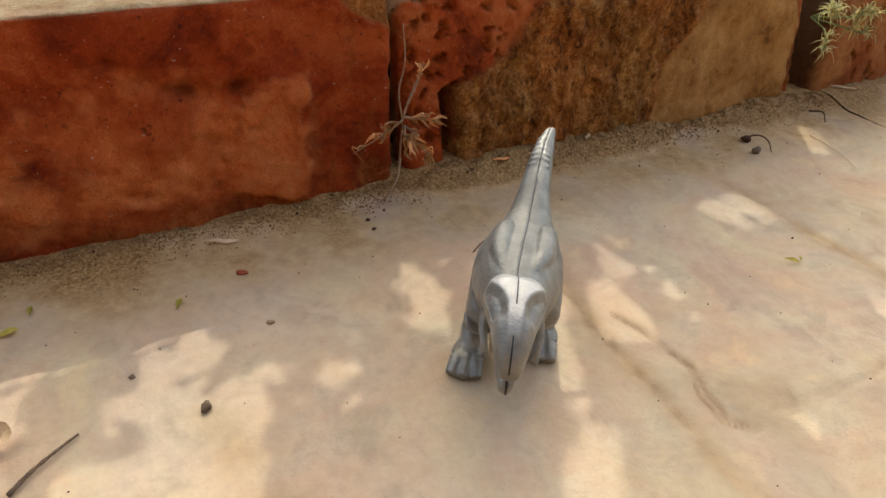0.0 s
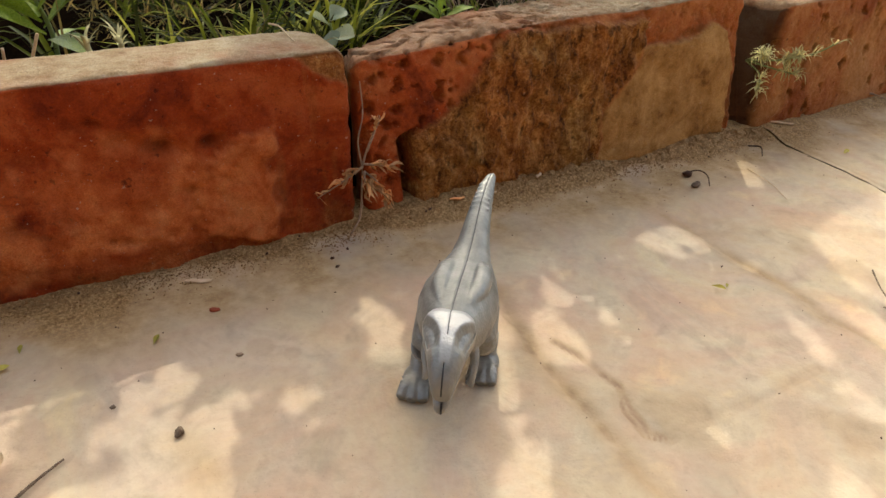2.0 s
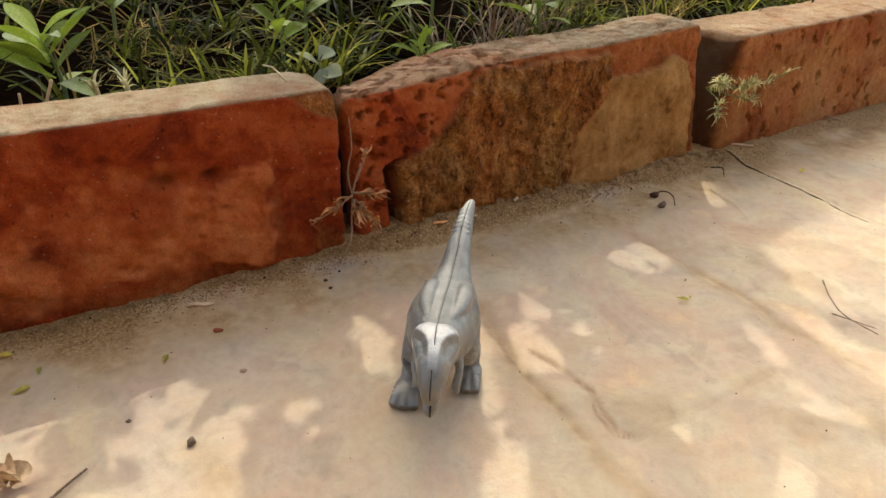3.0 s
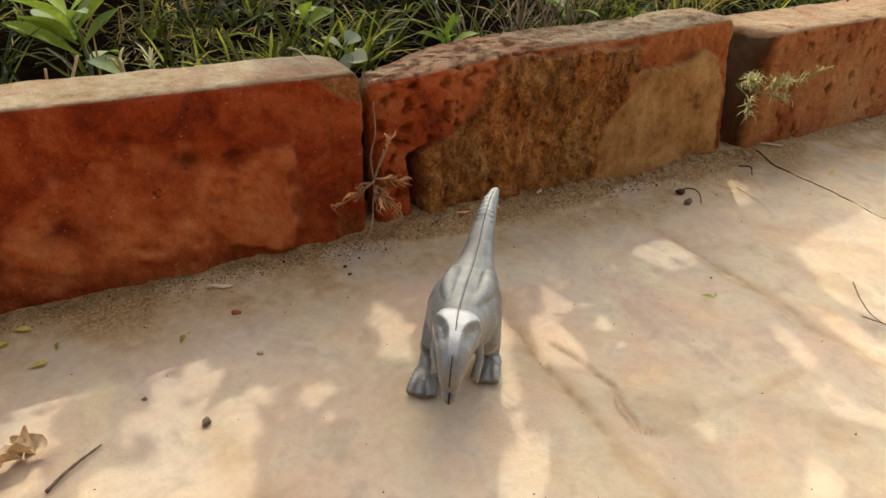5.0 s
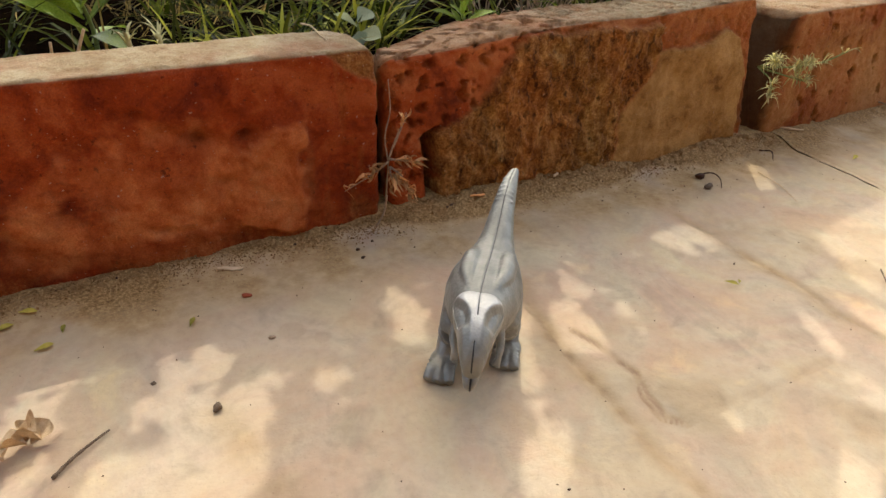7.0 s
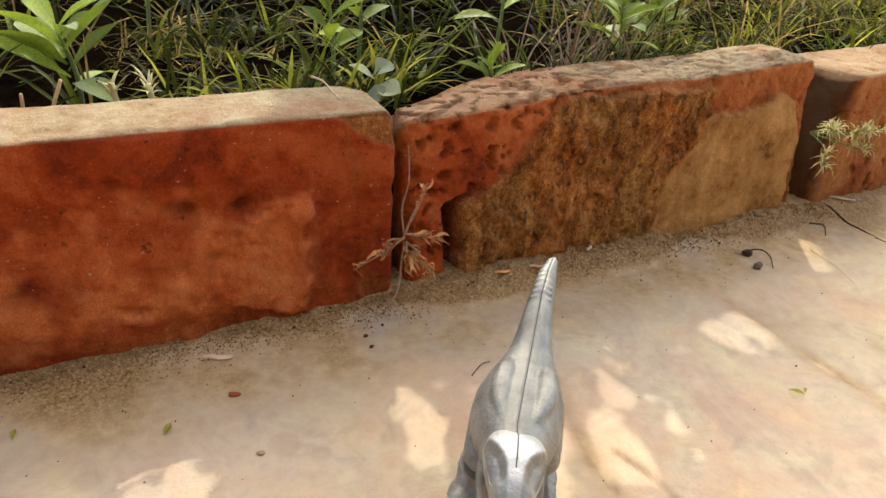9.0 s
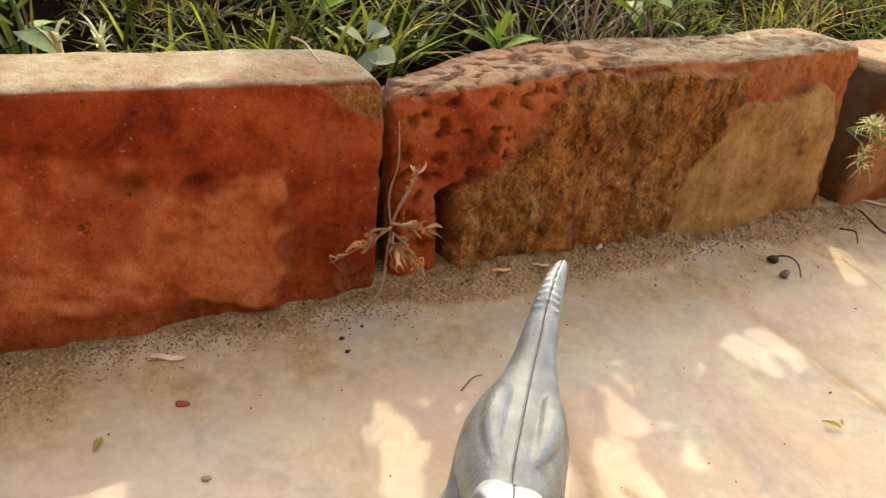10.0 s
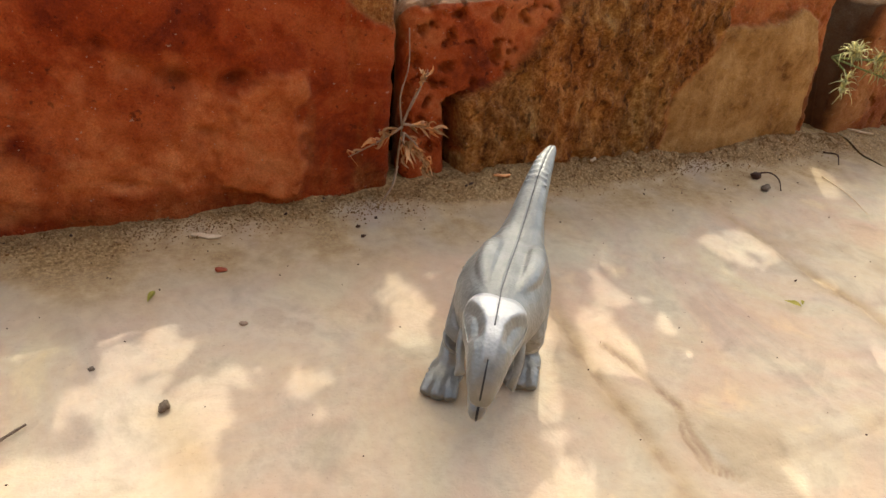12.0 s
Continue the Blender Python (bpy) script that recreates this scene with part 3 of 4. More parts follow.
# ---- the toy ----
def rings(stations, sides=28, power=2.0):
    """A closed loft along x. Stations: x, y, top z, bottom z, half width."""
    verts = []
    for x, y, hi, lo, w in stations:
        for k in range(sides):
            a = 2 * math.pi * k / sides
            c, s = math.cos(a), math.sin(a)
            verts.append((x, y + w * math.copysign(abs(c) ** (2 / power), c), (hi + lo) / 2 + (hi - lo) / 2 * math.copysign(abs(s) ** (2 / power), s)))
    faces = [list(f) for f in grid_faces(len(stations), sides, True)]
    return verts, faces + [list(range(sides))[::-1], list(range(len(verts) - sides, len(verts)))]


def ball(c, r, n=16):
    verts, faces = [], []
    for i in range(1, n):
        a = math.pi * i / n
        for k in range(2 * n):
            b = math.pi * k / n
            verts.append((c[0] + r[0] * math.sin(a) * math.cos(b), c[1] + r[1] * math.sin(a) * math.sin(b), c[2] + r[2] * math.cos(a)))
    faces = [list(f) for f in grid_faces(n - 1, 2 * n, True)]
    return verts, faces + [list(range(2 * n))[::-1], list(range(len(verts) - 2 * n, len(verts)))]


def limb(points, radii, n=6):
    pts = bent(points, n)
    ts = np.linspace(0, len(radii) - 1, len(pts))
    return tube(pts, list(np.interp(ts, range(len(radii)), radii)), 14)


def toy_dinosaur():
    """Hollow-moulded upright dinosaur, facing +x; x runs from under the tail's tip."""
    body = rings([(-0.001, 0.0035, 0.0905, 0.0880, 0.0016), (0.002, 0.0030, 0.0910, 0.0860, 0.0034), (0.010, 0.0015, 0.0890, 0.0810, 0.0052), (0.022, 0.0005, 0.0850, 0.0735, 0.0068),
                  (0.036, 0, 0.0800, 0.0650, 0.0082), (0.050, 0, 0.0755, 0.0560, 0.0100), (0.064, 0, 0.0725, 0.0460, 0.0132), (0.078, -0.0006, 0.0712, 0.0370, 0.0196),
                  (0.090, -0.001, 0.0720, 0.0325, 0.0228), (0.102, -0.001, 0.0735, 0.0310, 0.0232), (0.114, -0.0006, 0.0740, 0.0320, 0.0214), (0.126, 0, 0.0738, 0.0360, 0.0176),
                  (0.136, 0.0008, 0.0745, 0.0440, 0.0130), (0.146, 0.0014, 0.0770, 0.0530, 0.0102), (0.154, 0.002, 0.0785, 0.0590, 0.0088)], 32)
    skull = rings([(0.137, 0.0008, 0.0772, 0.0640, 0.0090), (0.140, 0.001, 0.0802, 0.0615, 0.0124), (0.146, 0.0014, 0.0826, 0.0600, 0.0140), (0.151, 0.0018, 0.0830, 0.0600, 0.0134), (0.157, 0.0022, 0.0824, 0.0600, 0.0120),
                   (0.162, 0.0026, 0.0808, 0.0600, 0.0105), (0.168, 0.003, 0.0792, 0.0590, 0.0092), (0.174, 0.0034, 0.0768, 0.0575, 0.0081), (0.180, 0.0038, 0.0730, 0.0560, 0.0068), (0.185, 0.0042, 0.0685, 0.0550, 0.0053), (0.1875, 0.0043, 0.0640, 0.0560, 0.0040)], 28, 2.6)
    jaw = rings([(0.146, 0.0014, 0.0620, 0.0500, 0.0074), (0.156, 0.002, 0.0585, 0.0465, 0.0070), (0.165, 0.0026, 0.0540, 0.0435, 0.0060), (0.173, 0.003, 0.0500, 0.0410, 0.0048), (0.179, 0.0032, 0.0470, 0.0400, 0.0034), (0.1815, 0.0033, 0.0450, 0.0410, 0.0018)], 20, 2.4)
    short = lambda v: [(p[0] if p[0] < 0.157 else 0.157 + (p[0] - 0.157) * 0.80, p[1], p[2] + (0.0020 if q and p[0] > 0.16 else 0.0)) for q, p in v]
    skull = (short([(False, p) for p in skull[0]]), skull[1])
    jaw = (short([(True, p) for p in jaw[0]]), jaw[1])
    pieces = [body, skull, jaw]
    pieces += [tube(bent([(x, -w * 1.4, z), (x - 0.001, 0, z + 0.0012), (x, w * 1.4, z)], 4), [0.0006] * 9, 6) for x, w, z in ((0.012, 0.0028, 0.0870), (0.016, 0.0032, 0.0858), (0.020, 0.0036, 0.0846), (0.024, 0.0040, 0.0832), (0.028, 0.0044, 0.0818), (0.032, 0.0048, 0.0802))]
    # dorsal flanks: two soft ridges beside the spine
    pieces += [limb([(0.074, s * 0.007, 0.0650), (0.086, s * 0.0105, 0.0670), (0.104, s * 0.0105, 0.0690), (0.122, s * 0.007, 0.0700)], [0.003, 0.0062, 0.0060, 0.003]) for s in (-1, 1)]
    for s, fx, fy in ((-1, 0.117, -0.0204), (1, 0.094, 0.0168)):
        hip = (0.094 + 0.25 * (fx - 0.105), s * 0.0118 - 0.001, 0.0475)
        pieces.append(ball(hip, (0.019, 0.0092, 0.020)))
        knee = (0.112 + 0.5 * (fx - 0.105), s * 0.0148, 0.036)
        ankle = (fx - 0.016, fy, 0.018)
        pieces.append(limb([hip, knee, ankle, (fx - 0.008, fy, 0.007)], [0.012, 0.0095, 0.0062, 0.0065], 8))
        pieces.append(ball((fx - 0.004, fy, 0.0052), (0.013, 0.0092, 0.0052)))
        for k, a in enumerate((-0.42, 0.0, 0.42)):
            tip = (fx + 0.0135 * math.cos(a) + 0.001, fy + 0.0190 * math.sin(a) * 0.9, 0.0034)
            pieces.append(limb([(fx - 0.004, fy + 0.006 * a, 0.0062), (fx + 0.006, fy + 0.012 * math.sin(a), 0.0058), tip], [0.0042, 0.0044, 0.0030], 5))
            pieces += [tube([(fx + 0.002 + q * 0.003, fy + (k - 1) * 0.0052 - 0.004, 0.0098 - q * 0.0008), (fx + 0.002 + q * 0.003, fy + (k - 1) * 0.0052 + 0.004, 0.0098 - q * 0.0008)], [0.0007] * 2, 6) for q in range(3)]
        pieces.append(limb([(0.126, s * 0.0110, 0.054), (0.134, 0.001 + s * 0.0135, 0.045), (0.141, 0.002 + s * 0.0125, 0.039), (0.144, 0.002 + s * 0.0100, 0.035)], [0.0036, 0.0026, 0.0019, 0.0013], 6))
        pieces.append(limb([(0.140, 0.002 + s * 0.0127, 0.039), (0.145, 0.002 + s * 0.0132, 0.034)], [0.0020, 0.0012], 5))
    pieces.append(ball((0.100, 0, 0.048), (0.022, 0.0165, 0.020)))
    verts, faces = join(*pieces)
    raw = mesh_of("raw", verts, faces, M_TOY)
    tmp = new("raw", raw)
    mod = tmp.modifiers.new("fuse", "REMESH")
    mod.mode, mod.voxel_size, mod.use_smooth_shade = "VOXEL", 0.00062, True
    sm = tmp.modifiers.new("soften", "SMOOTH")
    sm.factor, sm.iterations = 0.5, 12
    me = bpy.data.meshes.new_from_object(tmp.evaluated_get(bpy.context.evaluated_depsgraph_get()))
    bpy.data.objects.remove(tmp)
    co = np.empty(len(me.vertices) * 3)
    nm = np.empty(len(me.vertices) * 3)
    me.vertices.foreach_get("co", co)
    me.vertices.foreach_get("normal", nm)
    co, nm = co.reshape(-1, 3), nm.reshape(-1, 3)
    x, y, z = co.T
    bend = np.interp(x, (0, 0.012, 0.03, 0.126, 0.1815), (0.0030, 0.0013, 0.0, 0.0, 0.0043))
    off = y - bend
    open_seam = (nm[:, 2] > 0.15) * (z > 0.056) * (1 - (x > 0.161) * (x < 0.1735))
    open_seam = np.maximum(open_seam, 1.8 * (x > 0.170) * (nm[:, 0] > 0.1) * (z < 0.051))
    open_seam = np.maximum(open_seam, 1.3 * (x > 0.1765) * (z > 0.060))
    seam = (np.abs(off) < 0.0004) * np.minimum(open_seam, 1)
    # a heart-shaped smooth brow that narrows to the ridge of the snout, with hollows before the eyes
    brow = np.interp(x, (0.139, 0.143, 0.147, 0.151, 0.155, 0.160, 0.172), (0.0100, 0.0128, 0.0116, 0.0086, 0.0056, 0.0036, 0.0026))
    notch = step(x - 0.0035 * (1 - np.abs(off) / 0.009), 0.1375, 0.1392)
    # upward faces of the brow get a paler tone, a painted highlight
    plate = (1 - step(np.abs(off), brow - 0.0006, brow + 0.0006)) * step(nm[:, 2], 0.2, 0.45) * notch * (z > 0.068) * (1 - 0.6 * step(x, 0.160, 0.170)) * (1 - step(x, 0.172, 0.175))
    hollow = step(np.abs(off), brow, brow + 0.0028) * step(x, 0.145, 0.150) * (1 - step(x, 0.162, 0.168)) * (z > 0.066) * step(nm[:, 2], 0.0, 0.35)
    # mouth and snout tone; shade of soles and eye hollows put in as colour
    mouth_and_shade = (x > 0.150) * step(-nm[:, 2], 0.1, 0.6) * (z > 0.052) * 0.8 + 0.65 * (z < 0.0022)
    mouth_and_shade = np.maximum(mouth_and_shade, 0.25 * step(x, 0.169, 0.178) * (np.abs(nm[:, 2]) < 0.8))
    mouth_and_shade = np.maximum(mouth_and_shade, 0.22 * hollow)
    shut = np.c_[np.clip(0.5 + off * 300, 0, 1), open_seam / 2.5, 0 * x, 1 + 0 * x].astype(np.float32)
    seams = me.color_attributes.new("seam", "FLOAT_COLOR", "POINT")
    seams.data.foreach_set("color", shut.ravel())
    co[:, 2] -= 0.0006 * seam + 0.0036 * hollow - 0.0006 * plate
    me.vertices.foreach_set("co", co.ravel())
    toned(me, np.stack([0 * x, plate, mouth_and_shade], -1).astype(float))
    me.materials.clear()
    me.materials.append(M_TOY)
    me.name = "toy_dinosaur"
    ob = new("toy_dinosaur", me)
    low = co[:, 2].min()
    turn = math.degrees(math.atan2(-0.7676, -0.6409))
    ob.matrix_basis = pose(0.221, 0.387, -low, 0, 0, turn)
    return tagged(ob, "silver-grey plastic toy dinosaur with an open back seam", "toy")


toy_dinosaur()


# ---- the tree whose leaves dapple the light ----
# the tree is out of view; its gaps are set where sun patches fall
# gaps in its crown as they fall on the paving: two ends, each with its half width
GAPS_NEAR = [
    (0.134, 0.394, 0.004, 0.129, 0.410, 0.0015), (0.137, 0.390, 0.0078, 0.124, 0.336, 0.0036), (0.163, 0.394, 0.0045, 0.176, 0.392, 0.0040), (0.142, 0.384, 0.0050, 0.130, 0.348, 0.0030),
    (0.116, 0.306, 0.0045, 0.120, 0.302, 0.0045), (0.073, 0.344, 0.0050, 0.063, 0.326, 0.0045), (-0.018, 0.370, 0.0085, 0.005, 0.374, 0.0089), (-0.034, 0.354, 0.0080, -0.017, 0.349, 0.0100),
    (-0.004, 0.321, 0.0180, 0.024, 0.334, 0.0095), (-0.055, 0.300, 0.0220, -0.002, 0.292, 0.0190), (-0.112, 0.336, 0.0220, -0.086, 0.374, 0.0070), (0.226, 0.380, 0.0030, 0.194, 0.326, 0.0060),
    (0.188, 0.315, 0.0074, 0.170, 0.275, 0.0076), (0.080, 0.324, 0.0050, 0.078, 0.314, 0.0040), (0.177, 0.255, 0.0030, 0.139, 0.212, 0.0100), (0.130, 0.223, 0.0045, 0.142, 0.215, 0.0076),
]
GAPS_FAR = [
    (0.269, 0.383, 0.0045, 0.272, 0.383, 0.0041), (0.285, 0.380, 0.0032, 0.259, 0.337, 0.0050), (0.241, 0.337, 0.0054, 0.233, 0.301, 0.0140), (0.287, 0.328, 0.0028, 0.278, 0.305, 0.0024),
    (0.273, 0.269, 0.0034, 0.276, 0.258, 0.0028), (0.387, 0.385, 0.0076, 0.391, 0.352, 0.0050), (0.407, 0.390, 0.0045, 0.417, 0.361, 0.0089), (0.343, 0.369, 0.0028, 0.368, 0.382, 0.0041),
    (0.271, 0.208, 0.0058, 0.272, 0.197, 0.0040), (0.540, 0.312, 0.0200, 0.640, 0.318, 0.0300), (0.520, 0.262, 0.0360, 0.600, 0.245, 0.0750), (0.524, 0.356, 0.0020, 0.528, 0.338, 0.0060),
    (0.457, 0.241, 0.0080, 0.445, 0.170, 0.0160), (0.435, 0.334, 0.0036, 0.435, 0.294, 0.0025), (0.404, 0.253, 0.0062, 0.387, 0.215, 0.0045), (0.366, 0.187, 0.0058, 0.378, 0.161, 0.0067),
]
GAPS_EDGE = [
    (0.700, 0.260, 0.0700, 0.860, 0.270, 0.0850), (0.309, 0.150, 0.0070, 0.280, 0.128, 0.0070), (-0.300, 0.425, 0.0300, 0.020, 0.425, 0.0260), (0.392, 0.432, 0.0045, 0.398, 0.405, 0.0045),
    (0.440, 0.440, 0.0060, 0.560, 0.440, 0.0300), (0.330, 0.425, 0.0030, 0.336, 0.405, 0.0030), (0.640, 0.450, 0.0350, 0.900, 0.480, 0.0600),
]


def tree():
    top = tagged(new("tree"), "small garden tree with low spreading limbs and fine green leaflets", "tree")
    top.location = (-1.25, 2.05, 0.10)
    o = Vector(top.location)
    trunk = bent([(0, 0, 0), (0.03, -0.02, 0.35), (-0.02, -0.05, 0.75), (0.05, -0.10, 1.2), (0.08, -0.1, 1.7)], 6)
    part("trunk", mesh_of("trunk", *tube(trunk, list(np.linspace(0.065, 0.022, len(trunk))), 12), M_BARK), top)
    rng = random.Random(5)
    ends = []
    for gx, gy, gz in ((-0.1, 1.06, 0.78), (0.25, 1.05, 0.79), (0.60, 1.07, 0.80), (0.95, 1.10, 0.82), (1.30, 1.15, 0.84), (0.4, 1.5, 0.95), (-0.4, 1.30, 0.86), (1.2, 1.6, 1.0)):
        a = Vector((0.03, -0.08, 0.75 + 0.06 * len(ends)))
        b = Vector((gx, gy, gz)) - o
        mid = (a + b) / 2 + Vector((0, 0, 0.22))
        pts = bent([a, mid, b, b + (b - mid) * 0.15], 8)
        part("limb", mesh_of("limb", *tube(pts, list(np.linspace(0.012, 0.002, len(pts))), 7), M_BARK), top)
        ends.append(b)
    verts, faces = [], []
    gaps = np.array(GAPS_NEAR + GAPS_FAR + GAPS_EDGE)
    ga, gr, gw = gaps[:, :2], gaps[:, 2], gaps[:, 5] - gaps[:, 2]
    gd = gaps[:, 3:5] - ga
    gl = np.maximum((gd**2).sum(1), 1e-9)

    def free(px, py):
        """Whether a spot of the shade lies outside every gap."""
        d = np.array((px, py)) - ga
        t = np.clip((d * gd).sum(1) / gl, 0, 1)
        wob = 1 + 0.30 * noise.noise((px * 60, py * 60, 2.0))
        return np.all(np.hypot(*(d - t[:, None] * gd).T) > (gr + gw * t) * wob)

    for count, xs, ys in ((19000, (-0.30, 1.10), (0.09, 0.47)), (3600, (-0.6, 0.75), (0.47, 1.15)), (1500, (0.75, 1.9), (0.46, 1.3))):
        for _ in range(count):
            fx, fy = rng.uniform(*xs), rng.uniform(*ys)
            z = rng.uniform(0.66, 0.80) + 0.35 * max(0.0, fy - 0.5)
            at = Vector((fx + SUN_X * z, fy + SUN_Y * z, z)) - o
            turn = Euler((rng.uniform(-0.8, 0.5), rng.uniform(-0.5, 0.8), rng.uniform(0, 6.3))).to_matrix()
            w, h = rng.uniform(0.0045, 0.0080), rng.uniform(0.009, 0.017)
            tips = [at + turn @ Vector(p) for p in ((-h, 0, 0), (0, -w, 0.001), (h, 0, -0.001), (0, w, 0.001))]
            if fy < 0.47 and not all(free(q.x + o.x - SUN_X * (q.z + o.z), q.y + o.y - SUN_Y * (q.z + o.z)) for q in tips):
                continue
            n = len(verts)
            verts += tips
            faces += [(n, n + 1, n + 2, n + 3)]
    crown = part("crown", mesh_of("crown", verts, faces, M_CROWN, False), top)
    tagged(crown, "fine green leaflets with gaps", kind="stuff")


tree()


# ---- plants of the bed ----
def soil_height(x, y):
    return 0.112 + 0.03 * float(step(np.array(y), 0.8, 2.5))


def blades(name, material, count, seed, xs, ys, lengths, widths, lie, label, dense=1.6):
    """Grass as one loose mass: curved folded blades, thicker near the kerb."""
    rng = random.Random(seed)
    verts, faces = [], []
    tuft, left = None, 0
    for _ in range(count):
        if left == 0:
            left = rng.randint(5, 14)
            cy = ys[0] + (ys[1] - ys[0]) * rng.random() ** dense
            tuft = (rng.uniform(*xs) + (cy - 0.58) * 0.5, cy, rng.uniform(0.7, 1.25))
        left -= 1
        x, y = tuft[0] + rng.gauss(0, 0.005), tuft[1] + rng.gauss(0, 0.005)
        if y < 0.58:
            continue
        long = rng.uniform(*lengths) * tuft[2]
        a = rng.uniform(0, 6.3)
        lean = rng.uniform(*lie)
        out = Vector((math.cos(a), math.sin(a), 0))
        base = Vector((x, y, soil_height(x, y) - 0.006))
        sag = rng.uniform(0.1, 0.7)
        pts = []
        for t in (0, 0.25, 0.5, 0.75, 1.0):
            e = lean - sag * t * t
            pts.append(base + out * (long * t * math.cos(max(e, -0.1))) + Vector((0, 0, long * t * math.sin(max(e, 0.03)))))
        if min(p.y for p in pts) < 0.572 and pts[-1].z < 0.165:
            continue
        w = rng.uniform(*widths)
        n = len(verts)
        side = Vector((-math.sin(a), math.cos(a), 0))
        for i, p in enumerate(pts):
            q = w * (0.7, 1.0, 0.85, 0.55, 0.08)[i]
            verts += [p - side * q, p + Vector((0, 0, -q * 0.5)), p + side * q]
        faces += [tuple(int(k) + n for k in f) for f in grid_faces(5, 3)]
    return tagged(part(name, mesh_of(name, verts, faces, material)), label, "grass", kind="stuff")


blades("grass", M_GRASS, 3700, 3, (-0.6, 1.8), (0.582, 1.25), (0.035, 0.095), (0.0010, 0.0028), (0.3, 1.3), "tangled dark green grass blades growing in the bed")
blades("grass", M_GRASS, 8000, 13, (-1.2, 3.2), (1.0, 4.2), (0.09, 0.22), (0.0015, 0.0035), (0.5, 1.4), "tall rough green grass farther back in the bed", 1.2)
blades("dry_grass", M_STRAW, 1400, 4, (-0.5, 1.8), (0.582, 1.3), (0.04, 0.12), (0.0006, 0.0014), (0.05, 0.9), "straw-coloured dead grass stalks tangled in the bed")
blades("dry_grass", M_STRAW, 1300, 14, (0.45, 1.7), (0.60, 1.8), (0.06, 0.16), (0.0007, 0.0016), (0.2, 1.2), "yellowish sunlit dry grass beside the kerb", 1.1)


def leaf_mesh(name, material, long, wide, curl, cup=0.25, n=9, tipped=0.9):
    """An obovate leaf along +x with a raised margin, a midrib groove and a drooping tip."""
    rows, cols = n, 7
    verts = []
    for i in range(rows):
        t = i / (rows - 1)
        w = wide * (math.sin(math.pi * min(1, 0.06 + 0.94 * t) ** 1.55) ** tipped) + 0.04 * wide * (1 - t)
        for j in range(cols):
            s = j / (cols - 1) * 2 - 1
            verts.append((long * t * math.cos(curl * t * 0.6), w * s, -long * curl * 0.5 * t * t + cup * w * s * s - 0.05 * wide * (1 - abs(s)) ** 3 + 0.02 * wide * math.sin(9 * t + 3 * s)))
    me = mesh_of(name, verts, grid_faces(rows, cols), material)
    return me


LEAVES = [leaf_mesh("leaf", M_LEAF, 1.0, 0.155, c, u) for c, u in ((0.25, 0.3), (0.55, 0.4), (0.85, 0.2), (0.1, 0.5))]
PALES = [leaf_mesh("leaf", M_PALE, 1.0, 0.42, c, 0.3) for c in (0.2, 0.5)]


def weed(x, y, tall, leaf, count, label, seed, lean=(0.2, 1.1), tip=True):
    """A broad-leaved weed: a stem with leaves in a loose spiral and a rosette at its head."""
    rng = random.Random(seed)
    top = tagged(new("weed"), label, "plant", "broad-leaved weeds in the bed")
    top.location = (x, y, soil_height(x, y) - 0.004)
    bend = Vector((rng.uniform(-0.15, 0.15), rng.uniform(-0.15, 0.1), 1)) * tall
    pts = bent([(0, 0, 0), bend * 0.5 + Vector((0.004, 0.003, 0)), bend], 5)
    part("stem", mesh_of("stem", *tube(pts, list(np.linspace(0.0022, 0.0012, len(pts))), 7), M_STEM), top)
    for i in range(count):
        t = 1.0 - 0.75 * (i / count) ** 1.3
        a = i * 2.4 + rng.uniform(-0.4, 0.4)
        up = lean[0] + (lean[1] - lean[0]) * t * rng.uniform(0.6, 1.1)
        size = leaf * rng.uniform(0.7, 1.1) * (1.0 if i > 3 or not tip else 0.7)
        m = Matrix.Translation(bend * t) @ Euler((rng.uniform(-0.3, 0.3), -up, a)).to_matrix().to_4x4() @ Matrix.Diagonal((size, size * rng.uniform(0.9, 1.3), size, 1))
        part("leaf", rng.choice(LEAVES), top, "", m)
    return top


WEED = "fresh green weed with spoon-shaped leaves growing behind the kerb"
weed(-0.010, 0.640, 0.062, 0.062, 12, "large light green weed rosette with broad spoon-shaped leaves", 1, (0.25, 1.0))
weed(-0.120, 0.680, 0.080, 0.060, 12, WEED, 2)
weed(0.190, 0.680, 0.085, 0.045, 9, WEED, 3)
weed(0.235, 0.735, 0.090, 0.048, 10, WEED, 4)
weed(0.308, 0.612, 0.028, 0.034, 8, "small green seedling with spoon-shaped leaves by the kerb", 5, (0.3, 1.2))
weed(0.330, 0.640, 0.035, 0.024, 7, "small green seedling with spoon-shaped leaves by the kerb", 6, (0.3, 1.2))
weed(0.405, 0.760, 0.100, 0.050, 10, WEED, 7)
weed(0.490, 0.655, 0.070, 0.060, 12, WEED, 8)
weed(0.555, 0.690, 0.090, 0.062, 12, WEED, 9)
weed(0.640, 0.760, 0.070, 0.055, 9, WEED, 10)
weed(0.060, 0.840, 0.110, 0.055, 12, WEED, 11)
weed(0.330, 0.900, 0.120, 0.055, 12, WEED, 12)
weed(0.780, 0.960, 0.120, 0.055, 11, WEED, 13)
weed(-0.200, 0.860, 0.120, 0.065, 12, WEED, 14)


